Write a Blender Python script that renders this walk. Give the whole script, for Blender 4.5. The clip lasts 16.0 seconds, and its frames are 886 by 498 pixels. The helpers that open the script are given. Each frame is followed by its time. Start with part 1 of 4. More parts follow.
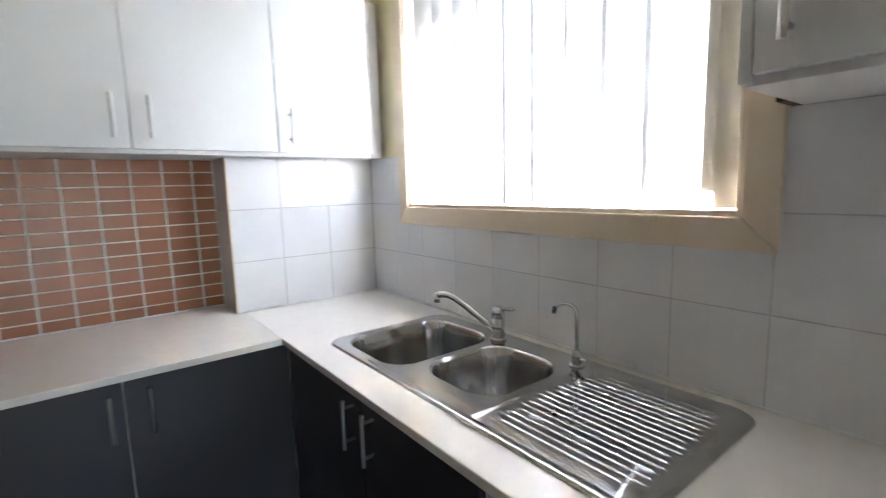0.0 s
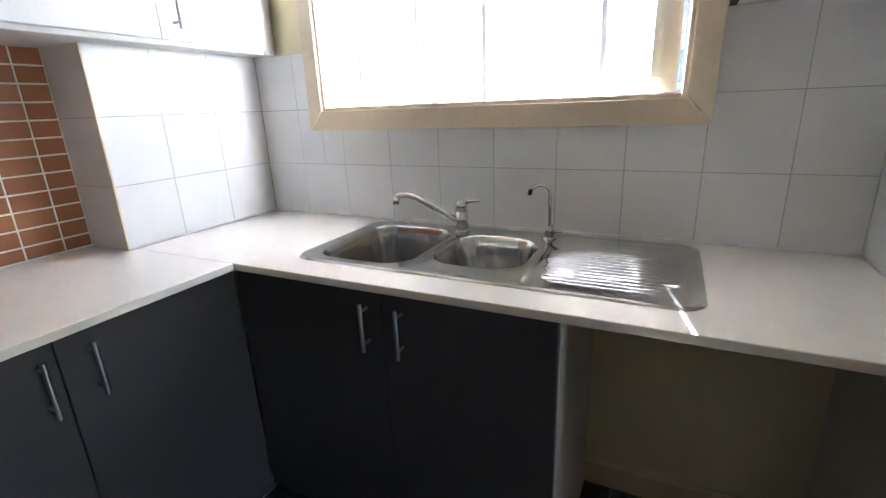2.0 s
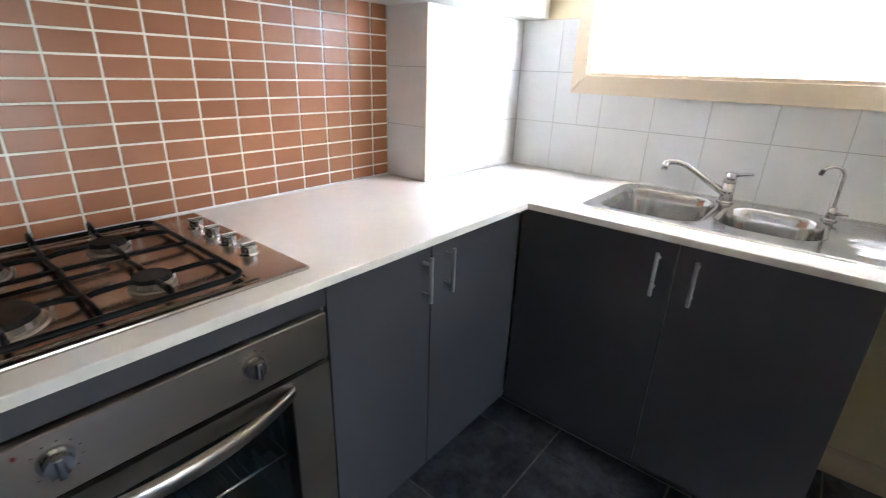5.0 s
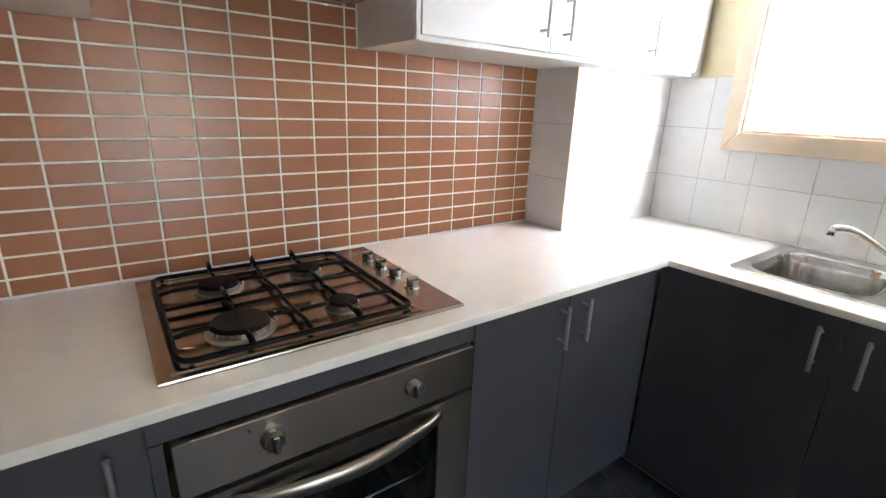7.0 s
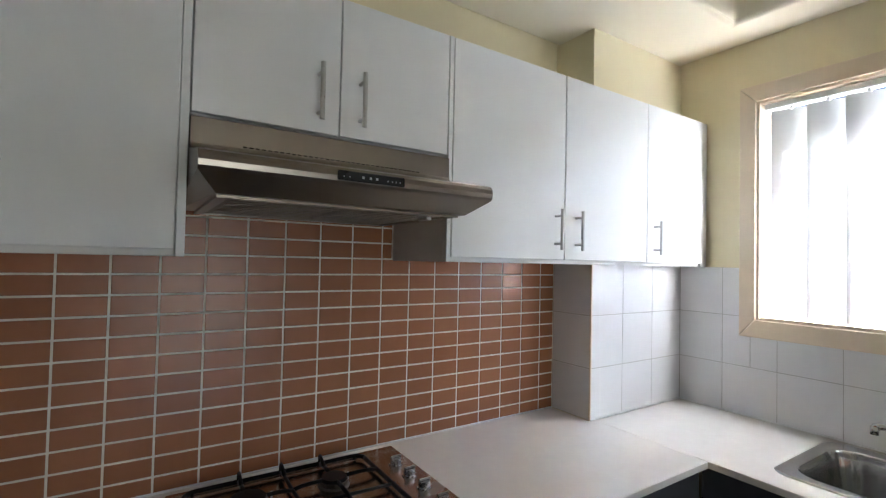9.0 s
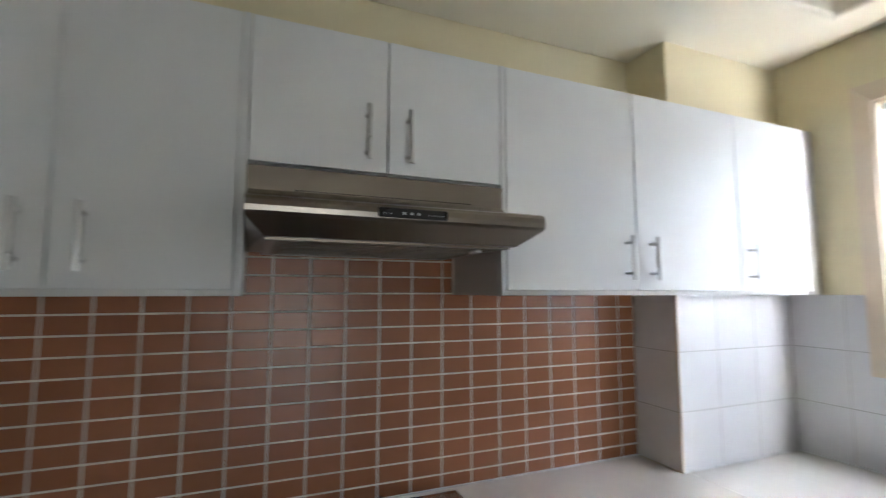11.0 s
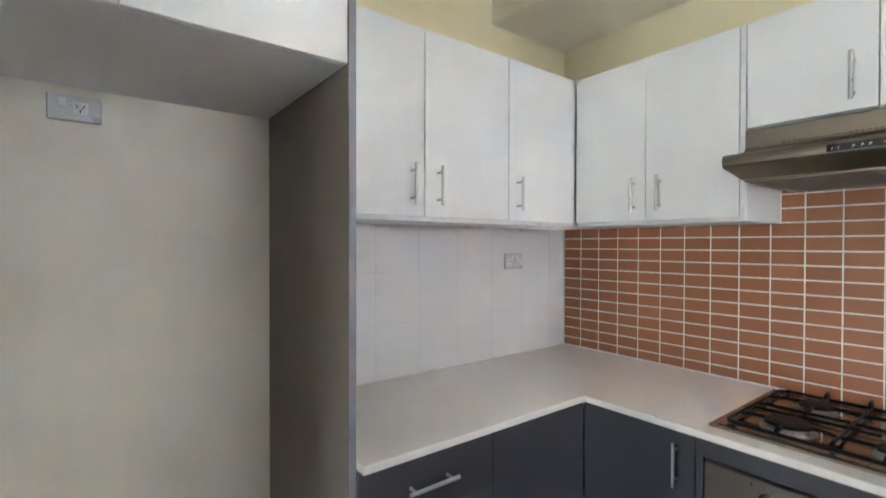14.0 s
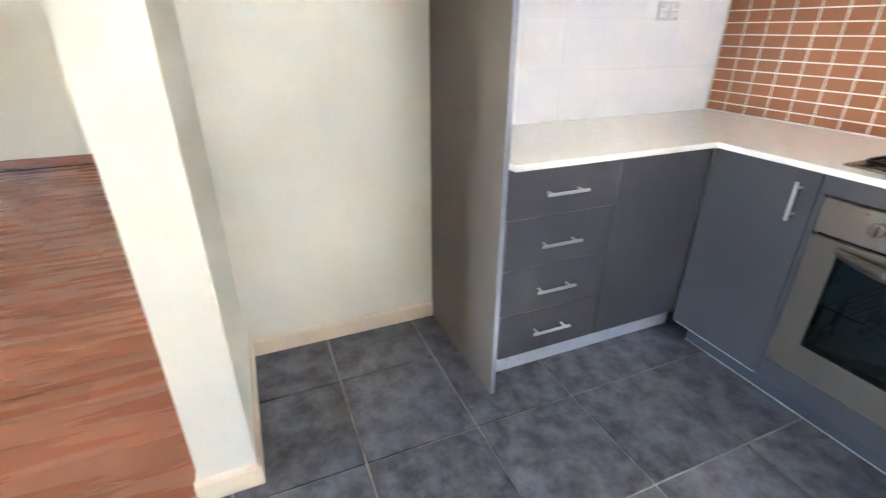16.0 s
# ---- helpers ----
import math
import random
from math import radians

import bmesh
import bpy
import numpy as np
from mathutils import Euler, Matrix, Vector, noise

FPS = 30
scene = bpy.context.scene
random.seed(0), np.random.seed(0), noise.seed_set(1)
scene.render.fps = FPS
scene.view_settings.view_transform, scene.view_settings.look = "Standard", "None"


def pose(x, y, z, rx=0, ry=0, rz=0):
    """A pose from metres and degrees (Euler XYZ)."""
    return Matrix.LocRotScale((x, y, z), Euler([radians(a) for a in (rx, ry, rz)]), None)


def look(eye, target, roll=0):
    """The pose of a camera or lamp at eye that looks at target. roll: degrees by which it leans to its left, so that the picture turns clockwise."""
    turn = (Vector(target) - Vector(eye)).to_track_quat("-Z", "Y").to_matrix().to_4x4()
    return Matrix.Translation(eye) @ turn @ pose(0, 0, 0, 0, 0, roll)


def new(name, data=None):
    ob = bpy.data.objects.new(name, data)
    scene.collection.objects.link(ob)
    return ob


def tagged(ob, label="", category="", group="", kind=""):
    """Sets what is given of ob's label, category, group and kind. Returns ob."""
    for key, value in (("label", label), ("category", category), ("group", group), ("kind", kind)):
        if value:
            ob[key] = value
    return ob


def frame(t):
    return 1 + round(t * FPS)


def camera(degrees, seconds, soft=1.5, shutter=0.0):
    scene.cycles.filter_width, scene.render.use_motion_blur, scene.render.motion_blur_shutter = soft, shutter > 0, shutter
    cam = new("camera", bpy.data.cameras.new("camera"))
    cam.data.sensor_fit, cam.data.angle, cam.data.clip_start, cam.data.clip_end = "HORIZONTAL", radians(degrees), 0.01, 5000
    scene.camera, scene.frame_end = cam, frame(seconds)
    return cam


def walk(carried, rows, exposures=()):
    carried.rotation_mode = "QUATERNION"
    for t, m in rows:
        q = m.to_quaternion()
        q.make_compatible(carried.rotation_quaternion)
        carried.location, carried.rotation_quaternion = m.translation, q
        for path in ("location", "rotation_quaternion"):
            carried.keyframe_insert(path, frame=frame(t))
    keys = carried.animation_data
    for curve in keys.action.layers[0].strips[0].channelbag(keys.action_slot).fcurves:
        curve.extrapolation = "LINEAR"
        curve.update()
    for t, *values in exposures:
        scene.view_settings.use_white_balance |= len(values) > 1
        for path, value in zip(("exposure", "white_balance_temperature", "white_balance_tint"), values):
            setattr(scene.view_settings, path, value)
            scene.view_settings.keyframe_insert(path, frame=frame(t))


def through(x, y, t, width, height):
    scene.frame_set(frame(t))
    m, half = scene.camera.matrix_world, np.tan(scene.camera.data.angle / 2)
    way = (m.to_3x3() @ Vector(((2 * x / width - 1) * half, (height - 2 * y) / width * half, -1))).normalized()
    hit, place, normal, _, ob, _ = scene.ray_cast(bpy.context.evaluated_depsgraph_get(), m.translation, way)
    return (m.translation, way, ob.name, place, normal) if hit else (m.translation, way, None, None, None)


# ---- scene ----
# Camera and walk
cam = camera(87.6, 16.0, soft=1.2, shutter=0.4)
PATH = [
    (0, (0.349, 0.379, 1.36), (1.565, 1.944, 1.092), -1.6),
    (0.5, (0.254, 0.434, 1.343), (1.816, 1.641, 1.023), -3.3),
    (1, (0.156, 0.516, 1.35), (1.894, 1.422, 0.955), -2.0),
    (1.5, (0.045, 0.65, 1.328), (1.776, 1.512, 0.817), -2.6),
    (2, (-0.01, 0.756, 1.287), (1.7, 1.608, 0.695), -2.3),
    (2.5, (-0.039, 0.825, 1.27), (1.653, 1.698, 0.656), -0.9),
    (3, (-0.16, 0.873, 1.282), (1.512, 1.769, 0.647), -0.6),
    (3.5, (-0.248, 0.907, 1.29), (1.408, 1.82, 0.637), 0.1),
    (4, (-0.312, 0.998, 1.281), (1.316, 1.934, 0.591), 1.1),
    (4.5, (-0.398, 1.083, 1.285), (1.143, 2.143, 0.576), 1.3),
    (5, (-0.469, 1.109, 1.286), (0.98, 2.285, 0.562), 2.0),
    (5.2, (-0.492, 1.119, 1.281), (0.924, 2.331, 0.551), 2.4),
    (7.5, (-0.613, 1.095, 1.37), (0.461, 2.713, 0.889), 1.8),
    (8, (-0.637, 1.088, 1.415), (0.457, 2.744, 1.164), 1.7),
    (8.5, (-0.657, 1.064, 1.468), (0.453, 2.728, 1.429), 1.7),
    (10.8, (-0.57, 1.087, 1.51), (0.376, 2.84, 1.665), -0.2),
    (11, (-0.558, 1.056, 1.498), (0.2, 2.898, 1.68), 0.1),
    (11.5, (-0.508, 0.92, 1.507), (-0.501, 2.91, 1.724), 0.3),
    (12, (-0.43, 0.819, 1.477), (-1.064, 2.687, 1.807), -0.45),
    (12.5, (-0.321, 0.708, 1.464), (-1.327, 2.406, 1.784), 0.4),
    (13, (-0.218, 0.59, 1.46), (-1.525, 2.081, 1.721), 0.6),
    (13.5, (-0.076, 0.509, 1.439), (-1.586, 1.808, 1.617), 0.8),
    (14, (-0.002, 0.47, 1.412), (-1.592, 1.683, 1.392), 0.1),
    (14.5, (-0.006, 0.415, 1.362), (-1.613, 1.581, 1.122), -0.1),
    (15, (0.05, 0.323, 1.303), (-1.525, 1.409, 0.719), 0.3),
    (15.5, (0.118, 0.272, 1.268), (-1.408, 1.284, 0.465), 0.5),
    (16, (0.193, 0.252, 1.262), (-1.471, 0.954, 0.403), 0.1),
]
EXPOSURES = [(0.0, 4.8, 5600, 14), (1.0, 4.9, 5600, 14), (1.5, 5.0, 5600, 14), (3.0, 5.45, 5600, 14), (5.0, 6.0, 5550, 14), (7.5, 5.85, 5750, 14), (8.0, 5.1, 5750, 14), (8.5, 4.8, 5650, 14), (11.0, 4.6, 5550, 14), (11.5, 5.6, 5600, 14), (12.0, 6.1, 5550, 14), (13.0, 6.3, 5500, 14), (14.0, 6.0, 5450, 14), (15.0, 6.75, 5450, 14), (16.0, 7.25, 5450, 14)]
walk(cam, [(t, look(eye, target, roll)) for t, eye, target, roll in PATH], EXPOSURES)

# World, sun and large lights
SUN_ELEV, SUN_TURN = radians(47), radians(13)
to_sun = Vector((math.cos(SUN_ELEV) * math.cos(SUN_TURN), math.cos(SUN_ELEV) * math.sin(SUN_TURN), math.sin(SUN_ELEV)))
world = bpy.data.worlds.new("sky")
scene.world = world
world.use_nodes = True
wn = world.node_tree.nodes
sky = wn.new("ShaderNodeTexSky")
sky.sky_type, sky.sun_disc = "NISHITA", False
sky.sun_elevation, sky.sun_rotation = SUN_ELEV, radians(90) - SUN_TURN
world.node_tree.links.new(sky.outputs[0], wn["Background"].inputs[0])
wn["Background"].inputs[1].default_value = 0.05
sun = new("sun", bpy.data.lights.new("sun", "SUN"))
sun.data.energy, sun.data.angle, sun.data.color = 5.0, radians(0.5), (1.0, 0.97, 0.95)
sun.matrix_world = look(to_sun * 20, (0, 0, 0))
# sky light entering the kitchen window, and warm fill added at an unseen living-room opening
for nm, eye, aim, w, h, power in (("window_light", (1.62, 1.31, 1.75), (0, 1.31, 1.70), 1.15, 0.85, 0.25),
                                  ("living_fill", (0.10, -4.25, 0.93), (0.10, 0, 1.10), 1.2, 1.6, 0.16)):
    lamp = new(nm, bpy.data.lights.new(nm, "AREA"))
    lamp.data.shape, lamp.data.size, lamp.data.size_y, lamp.data.energy = "RECTANGLE", w, h, power
    lamp.data.color = (0.80, 0.90, 1.0) if nm == "window_light" else (1.0, 0.90, 0.76)
    lamp.matrix_world = look(eye, aim)


# Materials
def material(name, base, rough=0.5, metal=0.0, vary=0.06, scale=4.0, grain=60.0, bump=0.05, dist=0.002, second=None,
             coat=0.0, rough_var=0.08, stretch=(1, 1, 1), per_object=0.0, spec=0.5, ramp_at=(0.38, 0.98)):
    """A surface whose colour, gloss and relief vary at two scales."""
    m = bpy.data.materials.new(name)
    m.use_nodes = True
    nt = m.node_tree
    nd, ln = nt.nodes, nt.links
    b = nd["Principled BSDF"]
    b.inputs["Metallic"].default_value = metal
    b.inputs["Specular IOR Level"].default_value = spec
    b.inputs["Coat Weight"].default_value = coat
    b.inputs["Coat Roughness"].default_value = 0.06
    co = nd.new("ShaderNodeTexCoord")
    mp = nd.new("ShaderNodeMapping")
    mp.inputs["Scale"].default_value = stretch
    ln.new(co.outputs["Object"], mp.inputs[0])
    big, fine = nd.new("ShaderNodeTexNoise"), nd.new("ShaderNodeTexNoise")
    big.inputs["Scale"].default_value, big.inputs["Detail"].default_value = scale, 5
    fine.inputs["Scale"].default_value, fine.inputs["Detail"].default_value = grain, 3
    info = nd.new("ShaderNodeObjectInfo")
    if per_object:
        off = nd.new("ShaderNodeVectorMath")
        off.operation = "MULTIPLY_ADD"
        ln.new(info.outputs["Random"], off.inputs[0])
        off.inputs[1].default_value = (37, 53, 71)
        ln.new(mp.outputs[0], off.inputs[2])
        src = off.outputs[0]
    else:
        src = mp.outputs[0]
    ln.new(src, big.inputs["Vector"]), ln.new(src, fine.inputs["Vector"])
    add = nd.new("ShaderNodeMath")
    add.operation = "MULTIPLY_ADD"
    ln.new(fine.outputs["Fac"], add.inputs[0])
    add.inputs[1].default_value = 0.35
    ln.new(big.outputs["Fac"], add.inputs[2])
    ramp = nd.new("ShaderNodeValToRGB")
    lo = second if second else tuple(c * (1 - 2 * vary) for c in base)
    hi = base if second else tuple(min(1, c * (1 + vary)) for c in base)
    ramp.color_ramp.elements[0].position, ramp.color_ramp.elements[1].position = ramp_at
    ramp.color_ramp.elements[0].color, ramp.color_ramp.elements[1].color = (*lo, 1), (*hi, 1)
    ln.new(add.outputs[0], ramp.inputs[0])
    out = ramp.outputs[0]
    if per_object:
        hsv, rng = nd.new("ShaderNodeHueSaturation"), nd.new("ShaderNodeMapRange")
        ln.new(info.outputs["Random"], rng.inputs[0])
        rng.inputs[3].default_value, rng.inputs[4].default_value = 1 - per_object, 1 + per_object
        ln.new(rng.outputs[0], hsv.inputs["Value"])
        ln.new(out, hsv.inputs["Color"])
        out = hsv.outputs[0]
    ln.new(out, b.inputs["Base Color"])
    rr = nd.new("ShaderNodeMapRange")
    ln.new(big.outputs["Fac"], rr.inputs[0])
    rr.inputs[1].default_value, rr.inputs[2].default_value = 0.3, 0.7
    rr.inputs[3].default_value, rr.inputs[4].default_value = max(0.02, rough - rough_var), min(1, rough + rough_var)
    ln.new(rr.outputs[0], b.inputs["Roughness"])
    if bump:
        bp = nd.new("ShaderNodeBump")
        bp.inputs["Strength"].default_value, bp.inputs["Distance"].default_value = bump, dist
        ln.new(add.outputs[0], bp.inputs["Height"])
        ln.new(bp.outputs[0], b.inputs["Normal"])
    return m


M_CREAM = material("cream_wall_paint", (0.82, 0.775, 0.650), 0.6, vary=0.025, scale=1.5, grain=220, bump=0.12, dist=0.001)
M_YELLOW = material("yellow_cream_paint", (0.82, 0.73, 0.48), 0.6, vary=0.025, scale=1.5, grain=220, bump=0.12, dist=0.001)
M_CEIL = material("ceiling_paint", (0.86, 0.80, 0.635), 0.8, vary=0.02, scale=1.2, grain=200, bump=0.1, dist=0.001)
M_TRIM = material("cream_gloss_trim", (0.78, 0.65, 0.48), 0.35, vary=0.03, scale=3, grain=90, bump=0.06)
M_WTILE = material("white_glazed_tile", (0.82, 0.813, 0.80), 0.07, vary=0.012, scale=2.5, grain=18, bump=0.03, dist=0.002, rough_var=0.02, per_object=0.012)
M_GROUT_W = material("pale_grey_grout", (0.50, 0.48, 0.44), 0.9, vary=0.12, scale=6, grain=150, bump=0.3)
M_GROUT_P = material("white_grout", (0.72, 0.72, 0.71), 0.85, vary=0.04, scale=6, grain=150, bump=0.2)
M_BTILE = material("terracotta_glazed_tile", (0.355, 0.152, 0.074), 0.26, vary=0.03, scale=9, grain=60, bump=0.02, dist=0.001, rough_var=0.008, per_object=0.06, spec=0.34)
M_GROUT_B = material("cream_grout", (0.85, 0.79, 0.66), 0.9, vary=0.1, scale=8, grain=180, bump=0.3)
M_WDOOR = material("white_melamine", (0.80, 0.80, 0.78), 0.32, vary=0.012, scale=2, grain=160, bump=0.03, rough_var=0.05)
M_WCARC = material("white_carcass_board", (0.76, 0.75, 0.72), 0.45, vary=0.02, scale=2, grain=120, bump=0.03)
M_GREY = material("charcoal_melamine", (0.063, 0.060, 0.065), 0.40, vary=0.05, scale=2.5, grain=260, bump=0.06, dist=0.0006)
M_PANEL = material("grey_brown_melamine", (0.150, 0.125, 0.096), 0.42, vary=0.05, scale=2.5, grain=260, bump=0.06, dist=0.0006)
M_KICK = material("brushed_silver_kickboard", (0.62, 0.65, 0.71), 0.35, metal=0.1, vary=0.06, scale=3, grain=90, stretch=(1, 12, 12))
M_KICK_D = material("charcoal_kickboard", (0.05, 0.053, 0.062), 0.42, vary=0.06, scale=3, grain=200)
M_BENCH = material("off_white_stone", (0.84, 0.80, 0.735), 0.17, vary=0.015, scale=30, grain=420, bump=0.01, rough_var=0.03)
M_STEEL = material("brushed_stainless", (0.38, 0.335, 0.285), 0.30, metal=1.0, vary=0.012, scale=2, grain=60, bump=0.0, dist=0.0002, stretch=(0.6, 40, 40), rough_var=0.012)
M_SINK = material("satin_stainless", (0.62, 0.615, 0.60), 0.13, metal=1.0, vary=0.06, scale=6, grain=120, bump=0.03, dist=0.0004, rough_var=0.07)
M_HOB = material("polished_stainless", (0.44, 0.395, 0.350), 0.23, metal=1.0, vary=0.06, scale=5, grain=90, bump=0.02, dist=0.0004, rough_var=0.05)
M_HOOD = material("dull_brushed_stainless", (0.28, 0.245, 0.21), 0.30, metal=1.0, vary=0.012, scale=2, grain=60, bump=0.0, dist=0.0002, stretch=(0.6, 40, 40), rough_var=0.012)
M_CHROME = material("chrome", (0.64, 0.64, 0.65), 0.06, metal=1.0, vary=0.02, scale=8, grain=80, bump=0.0, rough_var=0.02)
M_HANDLE = material("satin_nickel", (0.61, 0.60, 0.58), 0.34, metal=1.0, vary=0.04, scale=20, grain=200, bump=0.02, dist=0.0003)
M_IRON = material("black_enamelled_iron", (0.007, 0.0065, 0.0065), 0.42, spec=0.12, vary=0.3, scale=30, grain=300, bump=0.15, dist=0.0006)
M_BURNER = material("burnt_burner_cap", (0.012, 0.010, 0.009), 0.5, spec=0.15, vary=0.3, scale=20, grain=200, bump=0.15)
M_ENAMEL = material("blue_grey_enamel", (0.13, 0.17, 0.18), 0.3, vary=0.15, scale=6, grain=90, bump=0.05)
M_EDGE = material("grey_edge_banding", (0.24, 0.24, 0.27), 0.4, vary=0.04, scale=8, grain=150, bump=0.03)
M_BLACK = material("black_plastic", (0.010, 0.010, 0.012), 0.25, vary=0.2, scale=8, grain=100, bump=0.02)
M_FILTER = material("greasy_mesh_filter", (0.24, 0.21, 0.165), 0.5, metal=0.2, vary=0.25, scale=9, grain=340, bump=0.5, dist=0.001)
M_FLOOR = material("charcoal_stone_tile", (0.150, 0.150, 0.168), 0.36, second=(0.042, 0.042, 0.049), ramp_at=(0.50, 0.88), scale=13, grain=50, bump=0.08, dist=0.002, per_object=0.06)
M_GROUT_F = material("beige_floor_grout", (0.52, 0.47, 0.39), 0.95, second=(0.24, 0.22, 0.19), ramp_at=(0.5, 0.85), scale=5, grain=150, bump=0.3)
M_WOOD = material("red_brown_laminate", (0.38, 0.150, 0.078), 0.28, second=(0.30, 0.110, 0.056), scale=2.0, grain=14, bump=0.012, dist=0.001, stretch=(7, 0.7, 4), per_object=0.12)
M_WOOD_EDGE = material("dark_timber_gap", (0.09, 0.035, 0.02), 0.6, vary=0.2)
M_PLATE = material("silver_plastic_plate", (0.60, 0.60, 0.59), 0.32, metal=0.2, vary=0.03, scale=20, grain=200, bump=0.01)
M_SWITCH = material("white_plastic", (0.78, 0.78, 0.76), 0.3, vary=0.02, scale=20, grain=200, bump=0.0)
M_NAVY = material("blue_grey_aluminium", (0.10, 0.16, 0.30), 0.35, metal=0.3, vary=0.06, scale=5, grain=150, bump=0.02)
M_RED = material("red_indicator", (0.22, 0.015, 0.01), 0.3, vary=0.05)
M_RENDER = material("outside_render", (0.62, 0.58, 0.50), 0.9, vary=0.08, scale=3, grain=120, bump=0.3)
M_GROUND = material("outside_ground", (0.16, 0.16, 0.12), 0.95, vary=0.2, scale=0.6, grain=12, bump=0.4)
M_DARK = material("painted_gap_shade", (0.05, 0.035, 0.025), 0.9, vary=0.2)
M_MARK = material("pale_grey_print", (0.62, 0.62, 0.62), 0.5, vary=0.02)


def glassy(name, color, rough=0.01):
    m = bpy.data.materials.new(name)
    m.use_nodes = True
    b = m.node_tree.nodes["Principled BSDF"]
    b.inputs["Base Color"].default_value = (*color, 1)
    b.inputs["Roughness"].default_value = rough
    b.inputs["Transmission Weight"].default_value = 1.0
    b.inputs["IOR"].default_value = 1.45
    return m


M_GLASS = glassy("window_glass", (0.97, 0.99, 0.98))
M_OVENGLASS = glassy("smoked_oven_glass", (0.46, 0.57, 0.60))


def fabric(name, color, through):
    m = bpy.data.materials.new(name)
    m.use_nodes = True
    nd, ln = m.node_tree.nodes, m.node_tree.links
    out = nd["Material Output"]
    nd.remove(nd["Principled BSDF"])
    d, t, mix = nd.new("ShaderNodeBsdfDiffuse"), nd.new("ShaderNodeBsdfTranslucent"), nd.new("ShaderNodeMixShader")
    co, mp, nz, rp = nd.new("ShaderNodeTexCoord"), nd.new("ShaderNodeMapping"), nd.new("ShaderNodeTexNoise"), nd.new("ShaderNodeValToRGB")
    mp.inputs["Scale"].default_value = (300, 300, 20)
    ln.new(co.outputs["Object"], mp.inputs[0]), ln.new(mp.outputs[0], nz.inputs["Vector"]), ln.new(nz.outputs["Fac"], rp.inputs[0])
    rp.color_ramp.elements[0].color = (*[c * 0.93 for c in color], 1)
    rp.color_ramp.elements[1].color = (*color, 1)
    for n in (d, t):
        ln.new(rp.outputs[0], n.inputs["Color"])
    mix.inputs[0].default_value = through
    ln.new(d.outputs[0], mix.inputs[1]), ln.new(t.outputs[0], mix.inputs[2]), ln.new(mix.outputs[0], out.inputs[0])
    return m


M_BLIND = fabric("white_blind_fabric", (0.58, 0.57, 0.545), 0.070)
# the end slat is beiger and nearly opaque
M_BLIND_END = fabric("beige_opaque_fabric", (0.62, 0.57, 0.47), 0.004)


# Building helpers
def thing(name, at, label, category, group="", kind=""):
    ob = new(name)
    ob.empty_display_size = 0.05
    ob.location = at
    return tagged(ob, label, category, group, kind)


def origin_of(ob):
    v = Vector((0, 0, 0))
    while ob is not None:
        v += ob.location
        ob = ob.parent
    return v


def part(name, bm, mat, parent=None, label="", smooth=False):
    """Link a bmesh (in world metres) as one mesh object, under a thing or a part."""
    me = bpy.data.meshes.new(name)
    if parent is not None:
        bmesh.ops.translate(bm, verts=bm.verts, vec=-origin_of(parent))
    bm.normal_update()
    bm.to_mesh(me)
    bm.free()
    me.materials.append(mat)
    if smooth:
        for p in me.polygons:
            p.use_smooth = True
    ob = new(name, me)
    if parent is not None:
        ob.parent = parent
    if label:
        ob["label"] = label
    return ob


def structure(name, bm, mat, label="", category="", smooth=False):
    return tagged(part(name, bm, mat, None, "", smooth), label, category, kind="structure")


def box(x0, x1, y0, y1, z0, z1, bevel=0.0, bm=None, seg=1):
    """A box, with bevelled edges where asked."""
    tgt = bm if bm is not None else bmesh.new()
    tmp = bmesh.new() if bm is not None else tgt
    bmesh.ops.create_cube(tmp, size=1.0)
    for v in tmp.verts:
        v.co = Vector(((x0 + x1) / 2 + v.co.x * (x1 - x0), (y0 + y1) / 2 + v.co.y * (y1 - y0), (z0 + z1) / 2 + v.co.z * (z1 - z0)))
    if bevel:
        bmesh.ops.bevel(tmp, geom=tmp.edges[:], offset=bevel, segments=seg, affect="EDGES", profile=0.6)
    if bm is not None:
        join(tgt, tmp)
    return tgt


def join(tgt, src):
    me = bpy.data.meshes.new("scratch")
    src.to_mesh(me)
    src.free()
    tgt.from_mesh(me)
    bpy.data.meshes.remove(me)


def rod(bm, a, b, r, r2=None, seg=16):
    """A round bar from a to b, added to bm."""
    a, b = Vector(a), Vector(b)
    d = b - a
    m = Matrix.Translation((a + b) / 2) @ d.to_track_quat("Z", "Y").to_matrix().to_4x4()
    bmesh.ops.create_cone(bm, cap_ends=True, segments=seg, radius1=r, radius2=r if r2 is None else r2, depth=d.length, matrix=m)
    return bm


def tube(bm, pts, r, seg=10, radii=None):
    """A bent round bar along pts, with closed ends."""
    pts = [Vector(p) for p in pts]
    rings = []
    side = None
    for i, p in enumerate(pts):
        t = (pts[min(i + 1, len(pts) - 1)] - pts[max(i - 1, 0)]).normalized()
        if side is None:
            side = t.orthogonal().normalized()
        side = (side - t * side.dot(t)).normalized()
        up = t.cross(side)
        rad = radii[i] if radii else r
        rings.append([bm.verts.new(p + rad * (math.cos(2 * math.pi * k / seg) * side + math.sin(2 * math.pi * k / seg) * up)) for k in range(seg)])
    for a, b in zip(rings, rings[1:]):
        for k in range(seg):
            bm.faces.new((a[k], a[(k + 1) % seg], b[(k + 1) % seg], b[k]))
    bm.faces.new(list(reversed(rings[0]))), bm.faces.new(rings[-1])
    return bm


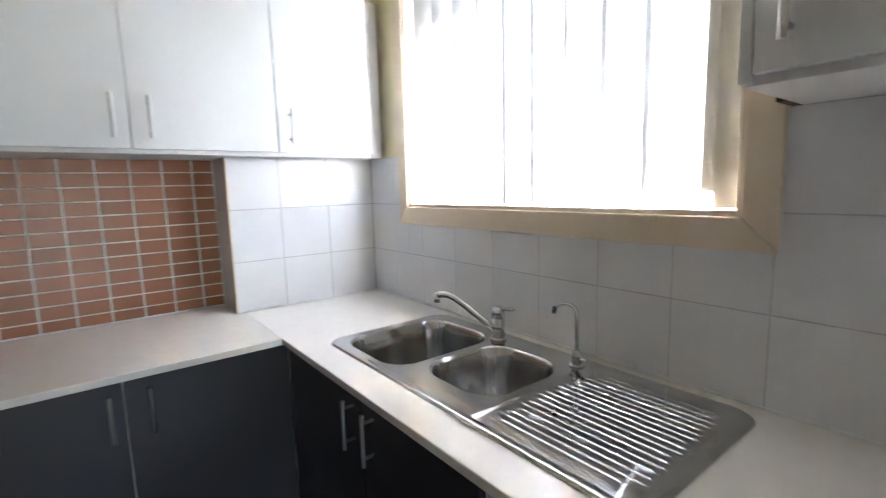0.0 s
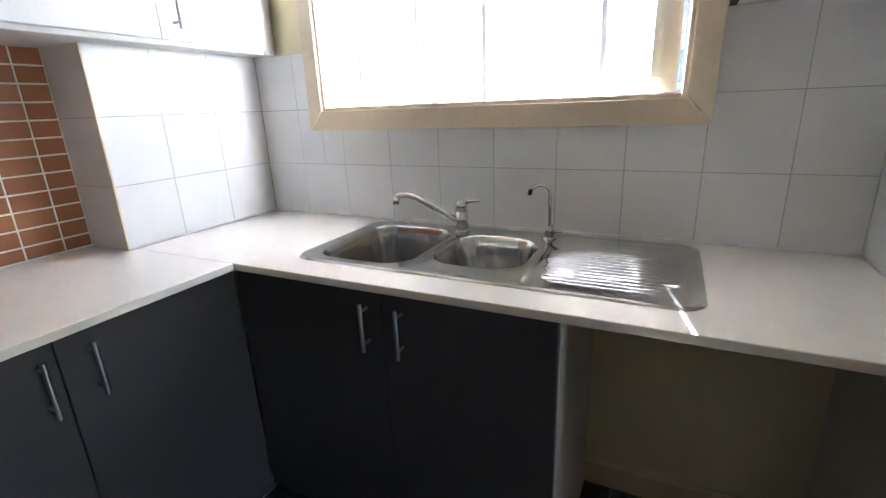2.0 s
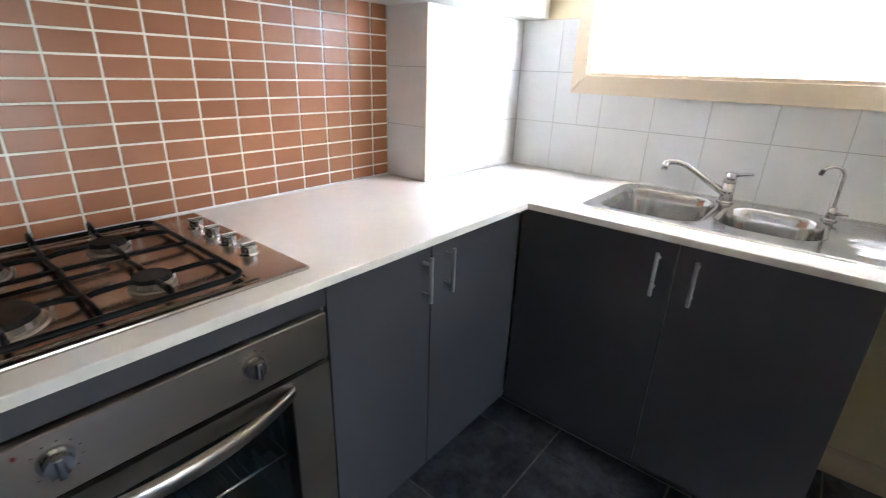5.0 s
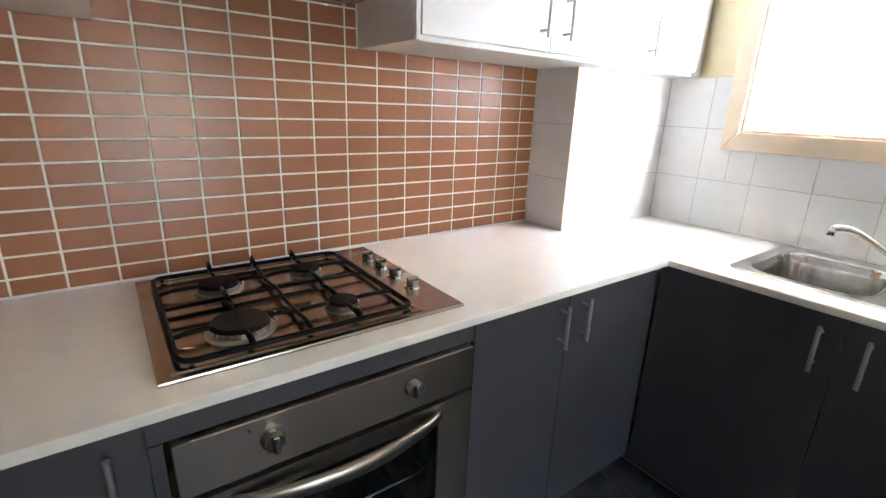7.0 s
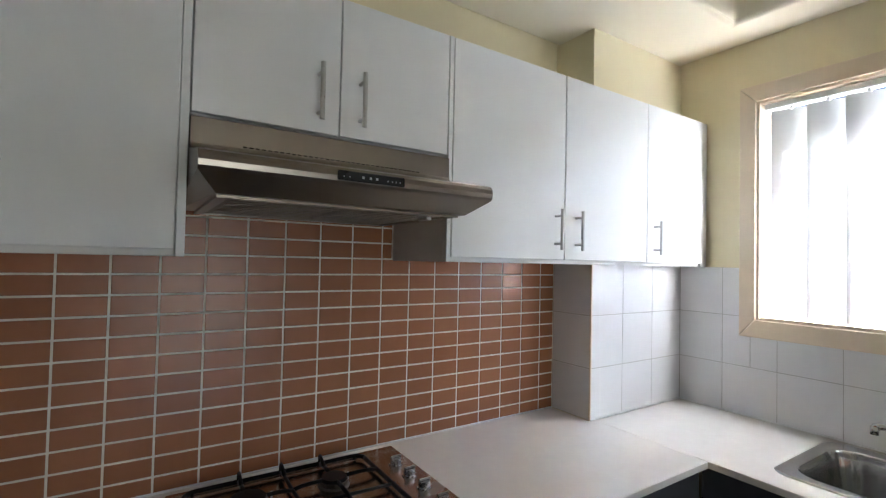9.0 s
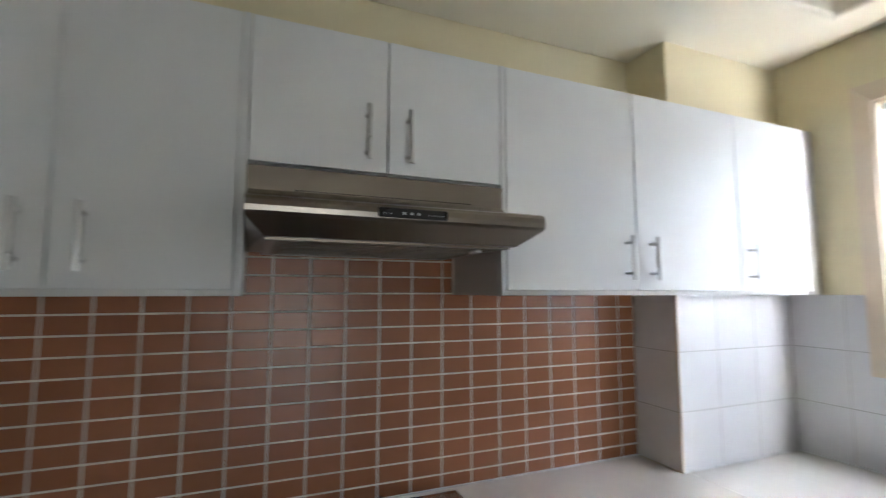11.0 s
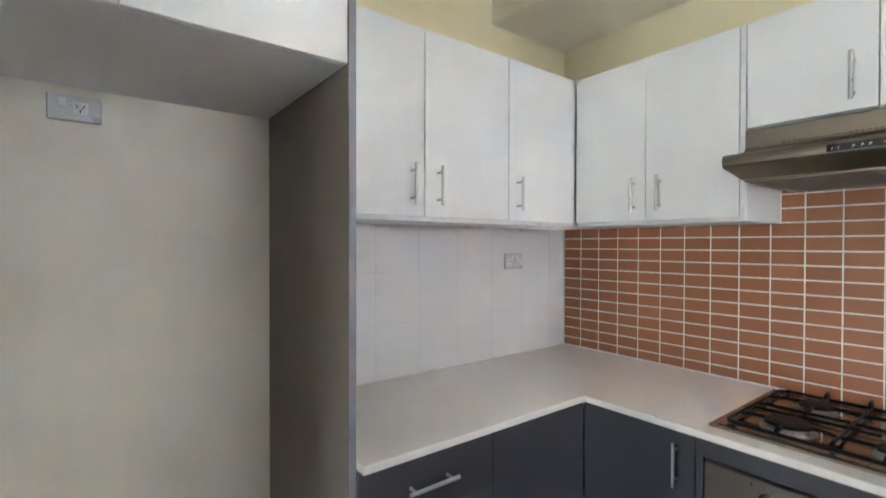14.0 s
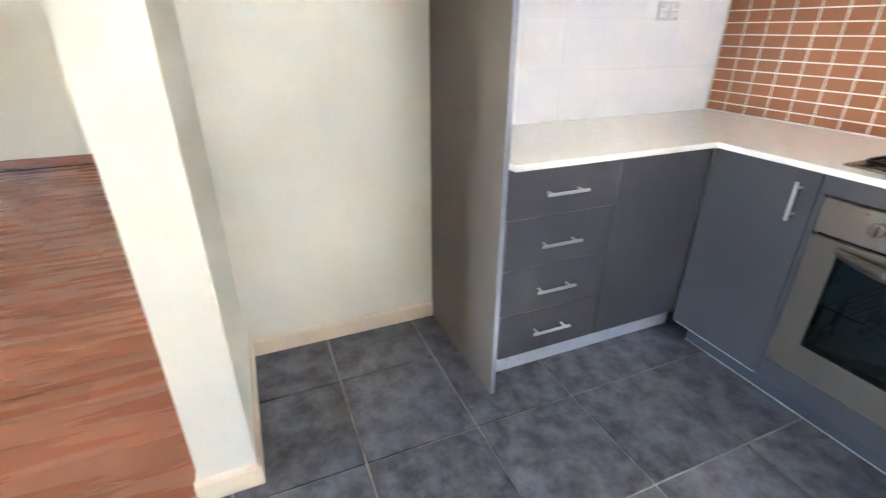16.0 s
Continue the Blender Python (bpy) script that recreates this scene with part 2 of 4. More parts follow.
def extrude_profile(profile, axis, a, b, bm=None):
    """A closed profile of two-coordinate points swept along an axis from a to b. The profile lies in the other two axes, in xyz order."""
    bm = bm or bmesh.new()

    def at(p, w):
        return {"x": (w, p[0], p[1]), "y": (p[0], w, p[1]), "z": (p[0], p[1], w)}[axis]
    lo = [bm.verts.new(at(p, a)) for p in profile]
    hi = [bm.verts.new(at(p, b)) for p in profile]
    n = len(profile)
    for i in range(n):
        bm.faces.new((lo[i], lo[(i + 1) % n], hi[(i + 1) % n], hi[i]))
    bm.faces.new(list(reversed(lo))), bm.faces.new(hi)
    bmesh.ops.recalc_face_normals(bm, faces=bm.faces[:])
    return bm


def cells(xs, ys, keep, z0, z1):
    """A slab made of the grid cells that keep(i, j) names, with one skin round the whole."""
    bm = bmesh.new()
    grid = {}

    def vert(i, j, k):
        if (i, j, k) not in grid:
            grid[i, j, k] = bm.verts.new((xs[i], ys[j], (z0, z1)[k]))
        return grid[i, j, k]

    def kept(i, j):
        return 0 <= i < len(xs) - 1 and 0 <= j < len(ys) - 1 and keep(i, j)
    for i in range(len(xs) - 1):
        for j in range(len(ys) - 1):
            if not kept(i, j):
                continue
            bm.faces.new([vert(*q, 1) for q in ((i, j), (i + 1, j), (i + 1, j + 1), (i, j + 1))])
            bm.faces.new([vert(*q, 0) for q in ((i, j + 1), (i + 1, j + 1), (i + 1, j), (i, j))])
            for (di, dj), (p, q) in {(0, -1): ((i, j), (i + 1, j)), (1, 0): ((i + 1, j), (i + 1, j + 1)),
                                     (0, 1): ((i + 1, j + 1), (i, j + 1)), (-1, 0): ((i, j + 1), (i, j))}.items():
                if not kept(i + di, j + dj):
                    bm.faces.new((vert(*p, 0), vert(*q, 0), vert(*q, 1), vert(*p, 1)))
    return bm


TILE_MESHES = {}


def tile_mesh(w, h, thick, bevel, mat):
    """One tile in its own axes: w by h, its back at 0 and its face at thick, with eased edges."""
    key = (round(w, 4), round(h, 4), thick, bevel, mat.name)
    if key not in TILE_MESHES:
        bm = bmesh.new()
        lay = [[bm.verts.new((sx * (w / 2 - e), sy * (h / 2 - e), z)) for sx, sy in ((-1, -1), (1, -1), (1, 1), (-1, 1))]
               for e, z in ((0, 0), (0, thick - bevel), (bevel * 0.35, thick - bevel * 0.3), (bevel, thick))]
        for lo, hi in zip(lay, lay[1:]):
            for k in range(4):
                bm.faces.new((lo[k], lo[(k + 1) % 4], hi[(k + 1) % 4], hi[k]))
        bm.faces.new(lay[-1])
        bm.normal_update()
        me = bpy.data.meshes.new("tile")
        bm.to_mesh(me)
        bm.free()
        me.materials.append(mat)
        TILE_MESHES[key] = me
    return TILE_MESHES[key]


def tiles(parent, name, turn, us, vs, gap, thick, bevel, mat, skip=lambda u, v: False, uneven=0.0):
    """Tiles between the cuts us and vs, laid on the plane given by turn (its x along us, y along vs, z out of the wall)."""
    inv = Matrix.Translation(-origin_of(parent))
    for u0, u1 in zip(us, us[1:]):
        for v0, v1 in zip(vs, vs[1:]):
            if skip((u0 + u1) / 2, (v0 + v1) / 2) or u1 - u0 < gap * 2 or v1 - v0 < gap * 2:
                continue
            ob = new(name, tile_mesh(u1 - u0 - gap, v1 - v0 - gap, thick, bevel, mat))
            ob.parent = parent
            lift = random.uniform(-uneven, uneven)
            ob.matrix_local = inv @ turn @ pose((u0 + u1) / 2, (v0 + v1) / 2, lift, random.uniform(-1, 1) * uneven * 200, random.uniform(-1, 1) * uneven * 200, 0)


def steps(a, b, first, pitch):
    """Cuts from a to b with joints at first + k * pitch."""
    k0 = math.ceil((a - first) / pitch + 1e-6)
    out = [a]
    while first + k0 * pitch < b - 1e-6:
        out.append(first + k0 * pitch)
        k0 += 1
    return out + [b]


FACE_S = lambda y: Matrix(((1, 0, 0, 0), (0, 0, -1, y), (0, 1, 0, 0), (0, 0, 0, 1)))
FACE_N = lambda y: Matrix(((-1, 0, 0, 0), (0, 0, 1, y), (0, 1, 0, 0), (0, 0, 0, 1)))
FACE_W = lambda x: Matrix(((0, 0, -1, x), (-1, 0, 0, 0), (0, 1, 0, 0), (0, 0, 0, 1)))
FACE_E = lambda x: Matrix(((0, 0, 1, x), (1, 0, 0, 0), (0, 1, 0, 0), (0, 0, 0, 1)))


def wall_with_hole(axis, a0, a1, u0, u1, z0, z1, hole):
    """A wall across axis from a0 to a1, with an opening (u0, u1, z0, z1)."""
    bm = bmesh.new()
    hu0, hu1, hz0, hz1 = hole
    us, zs = [u0, hu0, hu1, u1], [z0, hz0, hz1, z1]
    flat = cells(us, zs, lambda i, j: not (i == 1 and j == 1), a0, a1)
    for v in flat.verts:
        u, z, a = v.co
        v.co = (a, u, z) if axis == "x" else (u, a, z)
    bmesh.ops.recalc_face_normals(flat, faces=flat.faces[:])
    return flat


# The large structure
CEIL, SOFFIT = 2.645, 2.400
N_WALL, PILLAR_Y, E_WALL, W_WALL, ALCOVE, NIB = 2.41, 2.22, 1.385, -1.52, -1.59, 0.318
P_N, P_S, P_END, ALC_Y = 0.115, -0.040, -0.930, 0.966  # partition faces and end, and where the west tiles begin

wall_north = structure("wall_north", box(-1.75, 1.60, N_WALL + 0.008, N_WALL + 0.16, -0.02, CEIL), M_YELLOW, "cream painted wall with terracotta tile splashback", "wall")
wall_pillar = structure("wall_pillar", box(0.787, E_WALL + 0.008, PILLAR_Y + 0.008, N_WALL + 0.008, 0.0, SOFFIT), M_YELLOW, "boxed-out corner pier with white tiles above the bench", "wall")
wall_east = structure("wall_east", wall_with_hole("x", E_WALL + 0.008, 1.60, -0.065, N_WALL + 0.008, -0.02, CEIL, (0.735, 1.912, 1.284, 2.148)), M_YELLOW, "cream wall with white tiles round the sink window", "wall")
wall_west = structure("wall_west", box(-1.75, W_WALL - 0.008, ALC_Y, N_WALL + 0.008, -0.02, CEIL), M_YELLOW, "cream wall with white tile splashback", "wall")
wall_alcove = structure("wall_alcove", box(-1.75, ALCOVE, P_N, ALC_Y, -0.02, CEIL), M_CREAM, "plain cream wall behind the empty fridge alcove", "wall")
partition = structure("wall_partition", box(-5.60, P_END, P_S, P_N, -0.02, CEIL), M_CREAM, "cream partition wall ending beside the fridge alcove", "wall")
wall_nib = structure("wall_nib", box(0.770, 1.60, -0.20, NIB - 0.008, -0.02, CEIL), M_CREAM, "short cream wall closing the end of the bench", "wall")
structure("wall_living_west", box(-5.75, -5.60, -4.2, P_N, -0.02, CEIL), M_CREAM, "plain pale living-room wall", "wall")
# the south opening is unseen, added to let fill light in
structure("wall_living_south", wall_with_hole("y", -4.35, -4.20, -5.75, 1.75, -0.02, CEIL, (-0.55, 0.75, 0.10, 1.75)), M_CREAM, "plain living-room wall with an added, unseen opening for fill light", "wall")
structure("wall_living_east", box(1.60, 1.75, -4.2, -0.065, -0.02, CEIL), M_CREAM, "plain living-room wall", "wall")
structure("ceiling", box(-5.75, 1.75, -4.35, N_WALL + 0.16, CEIL, CEIL + 0.1), M_CEIL, "pale cream plaster ceiling", "ceiling")
soff = cells([ALCOVE, 1.19, E_WALL + 0.008], [-0.065, 1.907, N_WALL + 0.008], lambda i, j: j == 1 or i == 1, SOFFIT, CEIL - 0.002)
sof = structure("ceiling_soffit", soff, M_CEIL, "lowered plaster soffit along the outer walls", "ceiling")
bv = sof.modifiers.new("rounded_plaster", "BEVEL")
bv.width, bv.segments, bv.limit_method, bv.angle_limit = 0.018, 4, "ANGLE", radians(50)


def cornice_profile(d, h):
    return [(0, 0), (d, 0), (d, -h * 0.10), (d * 0.80, -h * 0.13), (d * 0.74, -h * 0.34), (d * 0.56, -h * 0.40), (d * 0.48, -h * 0.60),
            (d * 0.30, -h * 0.66), (d * 0.20, -h * 0.88), (0, -h)]


cor = bmesh.new()
extrude_profile([(W_WALL - 0.008 + a, CEIL + b) for a, b in cornice_profile(0.095, 0.115)], "y", ALC_Y, 1.907, cor)
extrude_profile([(ALCOVE + a, CEIL + b) for a, b in cornice_profile(0.095, 0.115)], "y", P_N, ALC_Y, cor)
extrude_profile([(1.907 - a, CEIL + b) for a, b in cornice_profile(0.095, 0.115)], "x", W_WALL, 1.19, cor)
extrude_profile([(1.19 - a, CEIL + b) for a, b in cornice_profile(0.095, 0.115)], "y", 0.0, 1.907, cor)
structure("cornice", cor, M_CEIL, "stepped plaster cornice under the raised ceiling", "cornice")

# floors
floor = structure("floor", box(ALCOVE - 0.1, 1.60, P_S, N_WALL, -0.06, -0.008), M_GROUT_F, "charcoal stone-look tiles with beige grout", "floor")
living = structure("floor_living", box(-5.60, 1.60, -4.2, P_S, -0.06, -0.008), M_WOOD_EDGE, "red-brown timber laminate boards", "floor")

# skirtings
SKIRT = [(0.0, 0.0), (0.014, 0.0), (0.014, 0.066), (0.008, 0.078), (0.0, 0.080)]
skirt = bmesh.new()
extrude_profile([(ALCOVE + d, z) for d, z in SKIRT], "y", P_N + 0.014, 0.946, skirt)
structure("baseboard", skirt, M_TRIM, "cream painted timber skirting", "skirting")
skirt = bmesh.new()
extrude_profile([(P_N + d, z) for d, z in SKIRT], "x", ALCOVE, P_END + 0.014, skirt)
extrude_profile([(P_END + d, z) for d, z in SKIRT], "y", P_S - 0.014, P_N, skirt)
extrude_profile([(P_S - d, z) for d, z in SKIRT], "x", -5.6, P_END, skirt)
structure("baseboard_partition", skirt, M_TRIM, "cream painted timber skirting", "skirting")
skirt = bmesh.new()
extrude_profile([(E_WALL + 0.008, 0.0), (E_WALL - 0.008, 0.0), (E_WALL - 0.008, 0.085), (E_WALL, 0.10), (E_WALL + 0.008, 0.10)], "y", NIB + 0.008, 0.925, skirt)
extrude_profile([(NIB - 0.008, 0.0), (NIB + 0.008, 0.0), (NIB + 0.008, 0.085), (NIB, 0.10), (NIB - 0.008, 0.10)], "x", 0.770, E_WALL - 0.008, skirt)
structure("baseboard_bay", skirt, M_TRIM, "cream painted timber skirting in the dishwasher bay", "skirting")
structure("baseboard_living", box(-5.60, -5.585, -4.2, -0.065, 0.0, 0.09, 0.003), M_WOOD, "red-brown timber skirting", "skirting")

# outside: ground, and an unseen eave set by the shade on the slat tops
structure("ground", box(-60, 90, -70, 70, -0.62, -0.60), M_GROUND, "dry ground outside the window", "ground")
structure("eave", box(1.61, 1.80, -1.2, 4.0, 2.36, 2.44, 0.01), M_RENDER, "unseen roof eave sized to shade the top of the blind", "eave")

# Window
win = thing("window_1", (E_WALL, 1.3235, 1.284), "sliding window with cream architrave and blue aluminium frame", "window", kind="structure")
Y0, Y1, Z0, Z1 = 0.735, 1.912, 1.284, 2.148
AO = 0.064
XA, XB = E_WALL - 0.018, E_WALL + 0.008


def prism(points, x0, x1):
    return extrude_profile(points, "x", x0, x1)


for nm, pts in (("architrave", [(Y0 - AO, Z0 - 0.068), (Y1 + AO - 0.007, Z0 - 0.068), (Y1 - 0.0015, Z0 - 0.0005), (Y0 + 0.0015, Z0 - 0.0005)]),
                ("architrave", [(Y0 - AO, Z1 + AO), (Y1 + AO - 0.007, Z1 + AO), (Y1 - 0.0015, Z1), (Y0 + 0.0015, Z1)]),
                ("architrave", [(Y0 - AO, Z0 - 0.064), (Y0 - AO, Z1 + AO - 0.003), (Y0, Z1 - 0.002), (Y0, Z0 + 0.003)]),
                ("architrave", [(Y1 + AO - 0.007, Z0 - 0.064), (Y1 + AO - 0.007, Z1 + AO - 0.003), (Y1, Z1 - 0.002), (Y1, Z0 + 0.003)])):
    bm = prism(pts, XA, XB - 0.0005)
    bmesh.ops.bevel(bm, geom=[e for e in bm.edges if all(abs(v.co.x - XA) < 1e-5 for v in e.verts)], offset=0.0025, segments=2, affect="EDGES", profile=0.5)
    part(nm, bm, M_TRIM, win)
for nm, b in (("window_sill", (XA + 0.010, 1.53, Y0 + 0.012, Y1 - 0.012, Z0, Z0 + 0.012)), ("head_lining", (XA + 0.010, 1.53, Y0 + 0.012, Y1 - 0.012, Z1 - 0.012, Z1)),
              ("jamb_lining", (XA + 0.010, 1.53, Y0, Y0 + 0.012, Z0, Z1)), ("jamb_lining", (XA + 0.010, 1.53, Y1 - 0.012, Y1, Z0, Z1))):
    part(nm, box(*b, 0.002), M_TRIM, win)
for nm, b in (("bottom_rail", (1.475, 1.535, Y0 + 0.013, Y1 - 0.013, Z0 + 0.013, Z0 + 0.038)), ("top_rail", (1.475, 1.535, Y0 + 0.013, Y1 - 0.013, Z1 - 0.042, Z1 - 0.013)),
              ("stile", (1.475, 1.535, Y0 + 0.013, Y0 + 0.086, Z0 + 0.039, Z1 - 0.043)), ("stile", (1.475, 1.535, Y1 - 0.050, Y1 - 0.013, Z0 + 0.039, Z1 - 0.043))):
    part(nm, box(*b, 0.003), M_NAVY, win, "blue powder-coated aluminium")
for a, b, x in ((Y0 + 0.087, Y1 - 0.051, 1.503),):
    g = part("pane", box(x, x + 0.004, a, b, Z0 + 0.039, Z1 - 0.043), M_GLASS, win)
    g.visible_shadow = False
latch = bmesh.new()
box(1.462, 1.475, Y0 + 0.030, Y0 + 0.048, 1.385, 1.455, 0.003, latch)
box(1.452, 1.464, Y0 + 0.034, Y0 + 0.046, 1.375, 1.415, 0.003, latch)
part("latch", latch, M_HANDLE, win, "small metal sash latch")

# vertical blind
blind = thing("vertical_blind", (1.415, 1.3235, 2.13), "white fabric vertical blind, slats turned almost closed", "blind")
part("headrail", box(1.395, 1.440, Y0 + 0.020, Y1 - 0.020, 2.110, 2.134, 0.004), M_SWITCH, blind, "white aluminium track")
SLAT_EDGES = [1.8665 - 0.1135 * k for k in range(9)]  # room-side edges of the white slats
NOTCHED = 7  # from this slat on, a bottom corner is raised to let sun patches through
for k, edge in enumerate(SLAT_EDGES + [0.8275]):
    last = k == len(SLAT_EDGES)
    W, N, turn = (0.068, 16, -14) if last else (0.127, 16, -17 + 1.5 * math.sin(2.3 * k))
    a = radians(turn)
    yc = edge - W / 2 * math.cos(a)
    bm = bmesh.new()
    rings = []
    for z in (1.299, 1.318, 1.37, 1.6, 1.85, 2.085, 2.100):
        ring = []
        for q in range(N + 1):
            s = q / N - 0.5
            bow = 0.004 * (1 - 4 * s * s)
            up = 0.036 if z < 1.31 and k >= NOTCHED and 0.12 < s < 0.46 else 0.030 if 1.31 < z < 1.33 and k >= NOTCHED and 0.12 < s < 0.46 else 0.0
            ring.append(bm.verts.new((1.412 - bow * math.cos(a) + W * s * math.sin(a), yc + W * s * math.cos(a) - bow * math.sin(a), z + up)))
        rings.append(ring)
    for lo, hi in zip(rings, rings[1:]):
        for q in range(N):
            bm.faces.new((lo[q], lo[q + 1], hi[q + 1], hi[q]))
    part("slat", bm, M_BLIND_END if last else M_BLIND, blind, "beige, nearly opaque end slat" if last else "", True)
    part("hanger", box(1.405, 1.419, yc - 0.006, yc + 0.006, 2.096, 2.112, 0.002), M_SWITCH, blind)
bm = bmesh.new()
tube(bm, [(1.408, Y0 + 0.022, 2.11), (1.405, Y0 + 0.020, 1.9), (1.406, Y0 + 0.021, 1.6), (1.405, Y0 + 0.022, 1.40)], 0.0022, 6)
part("cord", bm, M_SWITCH, blind)


# Cabinet pieces
def handle(door, c, along, out, length=0.128):
    """A bar handle on two posts: c on the door face, along the bar's axis, out of the door."""
    c, along, out = Vector(c), Vector(along), Vector(out)
    bm = bmesh.new()
    mid = c + out * 0.030
    rod(bm, mid - along * length / 2, mid + along * length / 2, 0.0056, seg=16)
    for s in (-1, 1):
        p = mid + along * s * (length / 2 - 0.020)
        rod(bm, p - out * 0.030, p, 0.0042, seg=10)
    return part("handle", bm, M_HANDLE, door, "brushed metal bar handle", False)


def door_n(cab, x0, x1, z0, z1, y, mat, thick=0.017, hx=None, hz=None, name="door"):
    d = part(name, box(x0 + 0.0016, x1 - 0.0016, y, y + thick, z0 + 0.0016, z1 - 0.0016, 0.0012), mat, cab)
    if hx is not None:
        handle(d, (hx, y, hz), (0, 0, 1), (0, -1, 0))
    return d


def door_x(cab, y0, y1, z0, z1, x, out, mat, thick=0.017, hy=None, hz=None, name="door", along=(0, 0, 1), length=0.128):
    a, b = sorted((x, x - out * thick))
    d = part(name, box(a, b, y0 + 0.0016, y1 - 0.0016, z0 + 0.0016, z1 - 0.0016, 0.0012), mat, cab)
    if hy is not None:
        handle(d, (x, hy, hz), along, (out, 0, 0), length)
    return d


# Upper cabinets, north wall
UB, UT, UF = 1.499, 2.102, 2.097
cab = thing("wall_cabinet", (-0.90, 2.41, 1.487), "white two-door wall cabinet beside the rangehood", "cabinet", "white wall cabinets")
part("body", box(-1.2125, -0.5785, UF + 0.0185, N_WALL - 0.001, 1.487, UT - 0.001, 0.001), M_WCARC, cab)
door_n(cab, -1.213, -0.906, UB, UT, UF, M_WDOOR, hx=-0.949, hz=1.597)
door_n(cab, -0.906, -0.595, UB, UT, UF, M_WDOOR, hx=-0.851, hz=1.597)
part("end_strip", box(-0.5945, -0.5785, UF + 0.001, UF + 0.018, UB - 0.012, UT, 0.001), M_WDOOR, cab)

cab = thing("wall_cabinet", (-0.27, 2.41, 1.77), "short white two-door cabinet above the rangehood", "cabinet", "white wall cabinets")
part("body", box(-0.5775, 0.0345, UF + 0.0185, N_WALL - 0.001, 1.773, UT - 0.001, 0.001), M_WCARC, cab)
door_n(cab, -0.5775, -0.2715, 1.773, UT, UF, M_WDOOR, hx=-0.323, hz=1.862)
door_n(cab, -0.2715, 0.0330, 1.773, UT, UF, M_WDOOR, hx=-0.222, hz=1.862)

cab = thing("wall_cabinet", (0.48, 2.41, 1.487), "white two-door wall cabinet over the bench", "cabinet", "white wall cabinets")
part("body", box(0.0355, 0.7780, UF + 0.0185, N_WALL - 0.001, 1.487, UT - 0.001, 0.001), M_WCARC, cab)
part("body_end", box(0.7785, 0.9390, UF + 0.0185, PILLAR_Y - 0.001, 1.487, UT - 0.001), M_WCARC, cab)
part("end_strip", box(0.0355, 0.0485, UF + 0.001, UF + 0.018, UB - 0.012, UT, 0.001), M_WDOOR, cab)
door_n(cab, 0.049, 0.492, UB, UT, UF, M_WDOOR, hx=0.449, hz=1.595)
door_n(cab, 0.492, 0.940, UB, UT, UF, M_WDOOR, hx=0.545, hz=1.595)

cab = thing("wall_cabinet", (1.15, 2.22, 1.487), "white single-door wall cabinet in the window corner", "cabinet", "white wall cabinets")
part("body", box(0.9395, 1.377, UF + 0.0185, PILLAR_Y - 0.001, 1.487, UT - 0.001, 0.001), M_WCARC, cab)
door_n(cab, 0.940, 1.328, UB, UT, UF, M_WDOOR, hx=0.986, hz=1.592)
part("filler_strip", box(1.3305, 1.377, UF + 0.006, UF + 0.018, UB - 0.012, UT, 0.001), M_WDOOR, cab)

# Upper cabinets, west wall
WF = -1.215
cab = thing("wall_cabinet", (-1.52, 1.30, 1.487), "white two-door wall cabinet beside the tall end panel", "cabinet", "white wall cabinets")
part("body", box(W_WALL + 0.001, WF - 0.0185, ALC_Y + 0.0005, 1.6995, 1.487, UT - 0.001, 0.001), M_WCARC, cab)
door_x(cab, 0.967, 1.322, UB, UT, WF, 1, M_WDOOR, hy=1.270, hz=1.601)
door_x(cab, 1.322, 1.701, UB, UT, WF, 1, M_WDOOR, hy=1.373, hz=1.601)
cab = thing("wall_cabinet", (-1.52, 1.90, 1.487), "white single-door wall cabinet in the inner corner", "cabinet", "white wall cabinets")
part("body", box(W_WALL + 0.001, WF - 0.0185, 1.7005, N_WALL - 0.001, 1.487, UT - 0.001, 0.001), M_WCARC, cab)
door_x(cab, 1.701, 2.093, UB, UT, WF, 1, M_WDOOR, hy=1.746, hz=1.600)

# Cabinet above the fridge alcove, and the tall end panel
PF = -0.988
cab = thing("fridge_cabinet", (-1.57, 0.50, 1.832), "white two-door cabinet above the empty fridge alcove", "cabinet")
part("body", box(ALCOVE + 0.001, PF - 0.0185, P_N + 0.0015, 0.9460, 1.830, 2.300, 0.001), M_WCARC, cab, "grey-white underside")
door_x(cab, P_N + 0.0015, 0.5110, 1.828, 2.300, PF, 1, M_WDOOR, hy=0.461, hz=1.935)
door_x(cab, 0.5110, 0.9460, 1.828, 2.300, PF, 1, M_WDOOR, hy=0.561, hz=1.935)
end = thing("end_panel", (-1.25, 0.920, 0.0), "tall grey-brown melamine end panel beside the fridge alcove", "panel")
part("board", box(ALCOVE + 0.001, PF, 0.9470, 0.9655, 0.0, 2.300, 0.001), M_PANEL, end)
part("edge_banding", box(PF + 0.0002, PF + 0.0012, 0.9473, 0.9652, 0.0, 2.300), M_EDGE, end, "paler grey edge strip")

# Cabinet in the window corner of the south end
cab = thing("wall_cabinet", (1.385, 0.48, 1.487), "white single-door wall cabinet beside the sink window", "cabinet", "white wall cabinets")
part("body", box(1.1085, E_WALL - 0.001, 0.319, 0.652, 1.487, 2.102, 0.001), M_WCARC, cab)
door_x(cab, 0.336, 0.636, UB, UT, 1.090, -1, M_WDOOR, hy=0.593, hz=1.595)
part("filler_strip", box(1.095, 1.108, 0.319, 0.3345, 1.490, 2.102, 0.001), M_WDOOR, cab)
part("side_edge", box(1.092, 1.108, 0.6375, 0.652, 1.490, 2.102, 0.001), M_WCARC, cab)
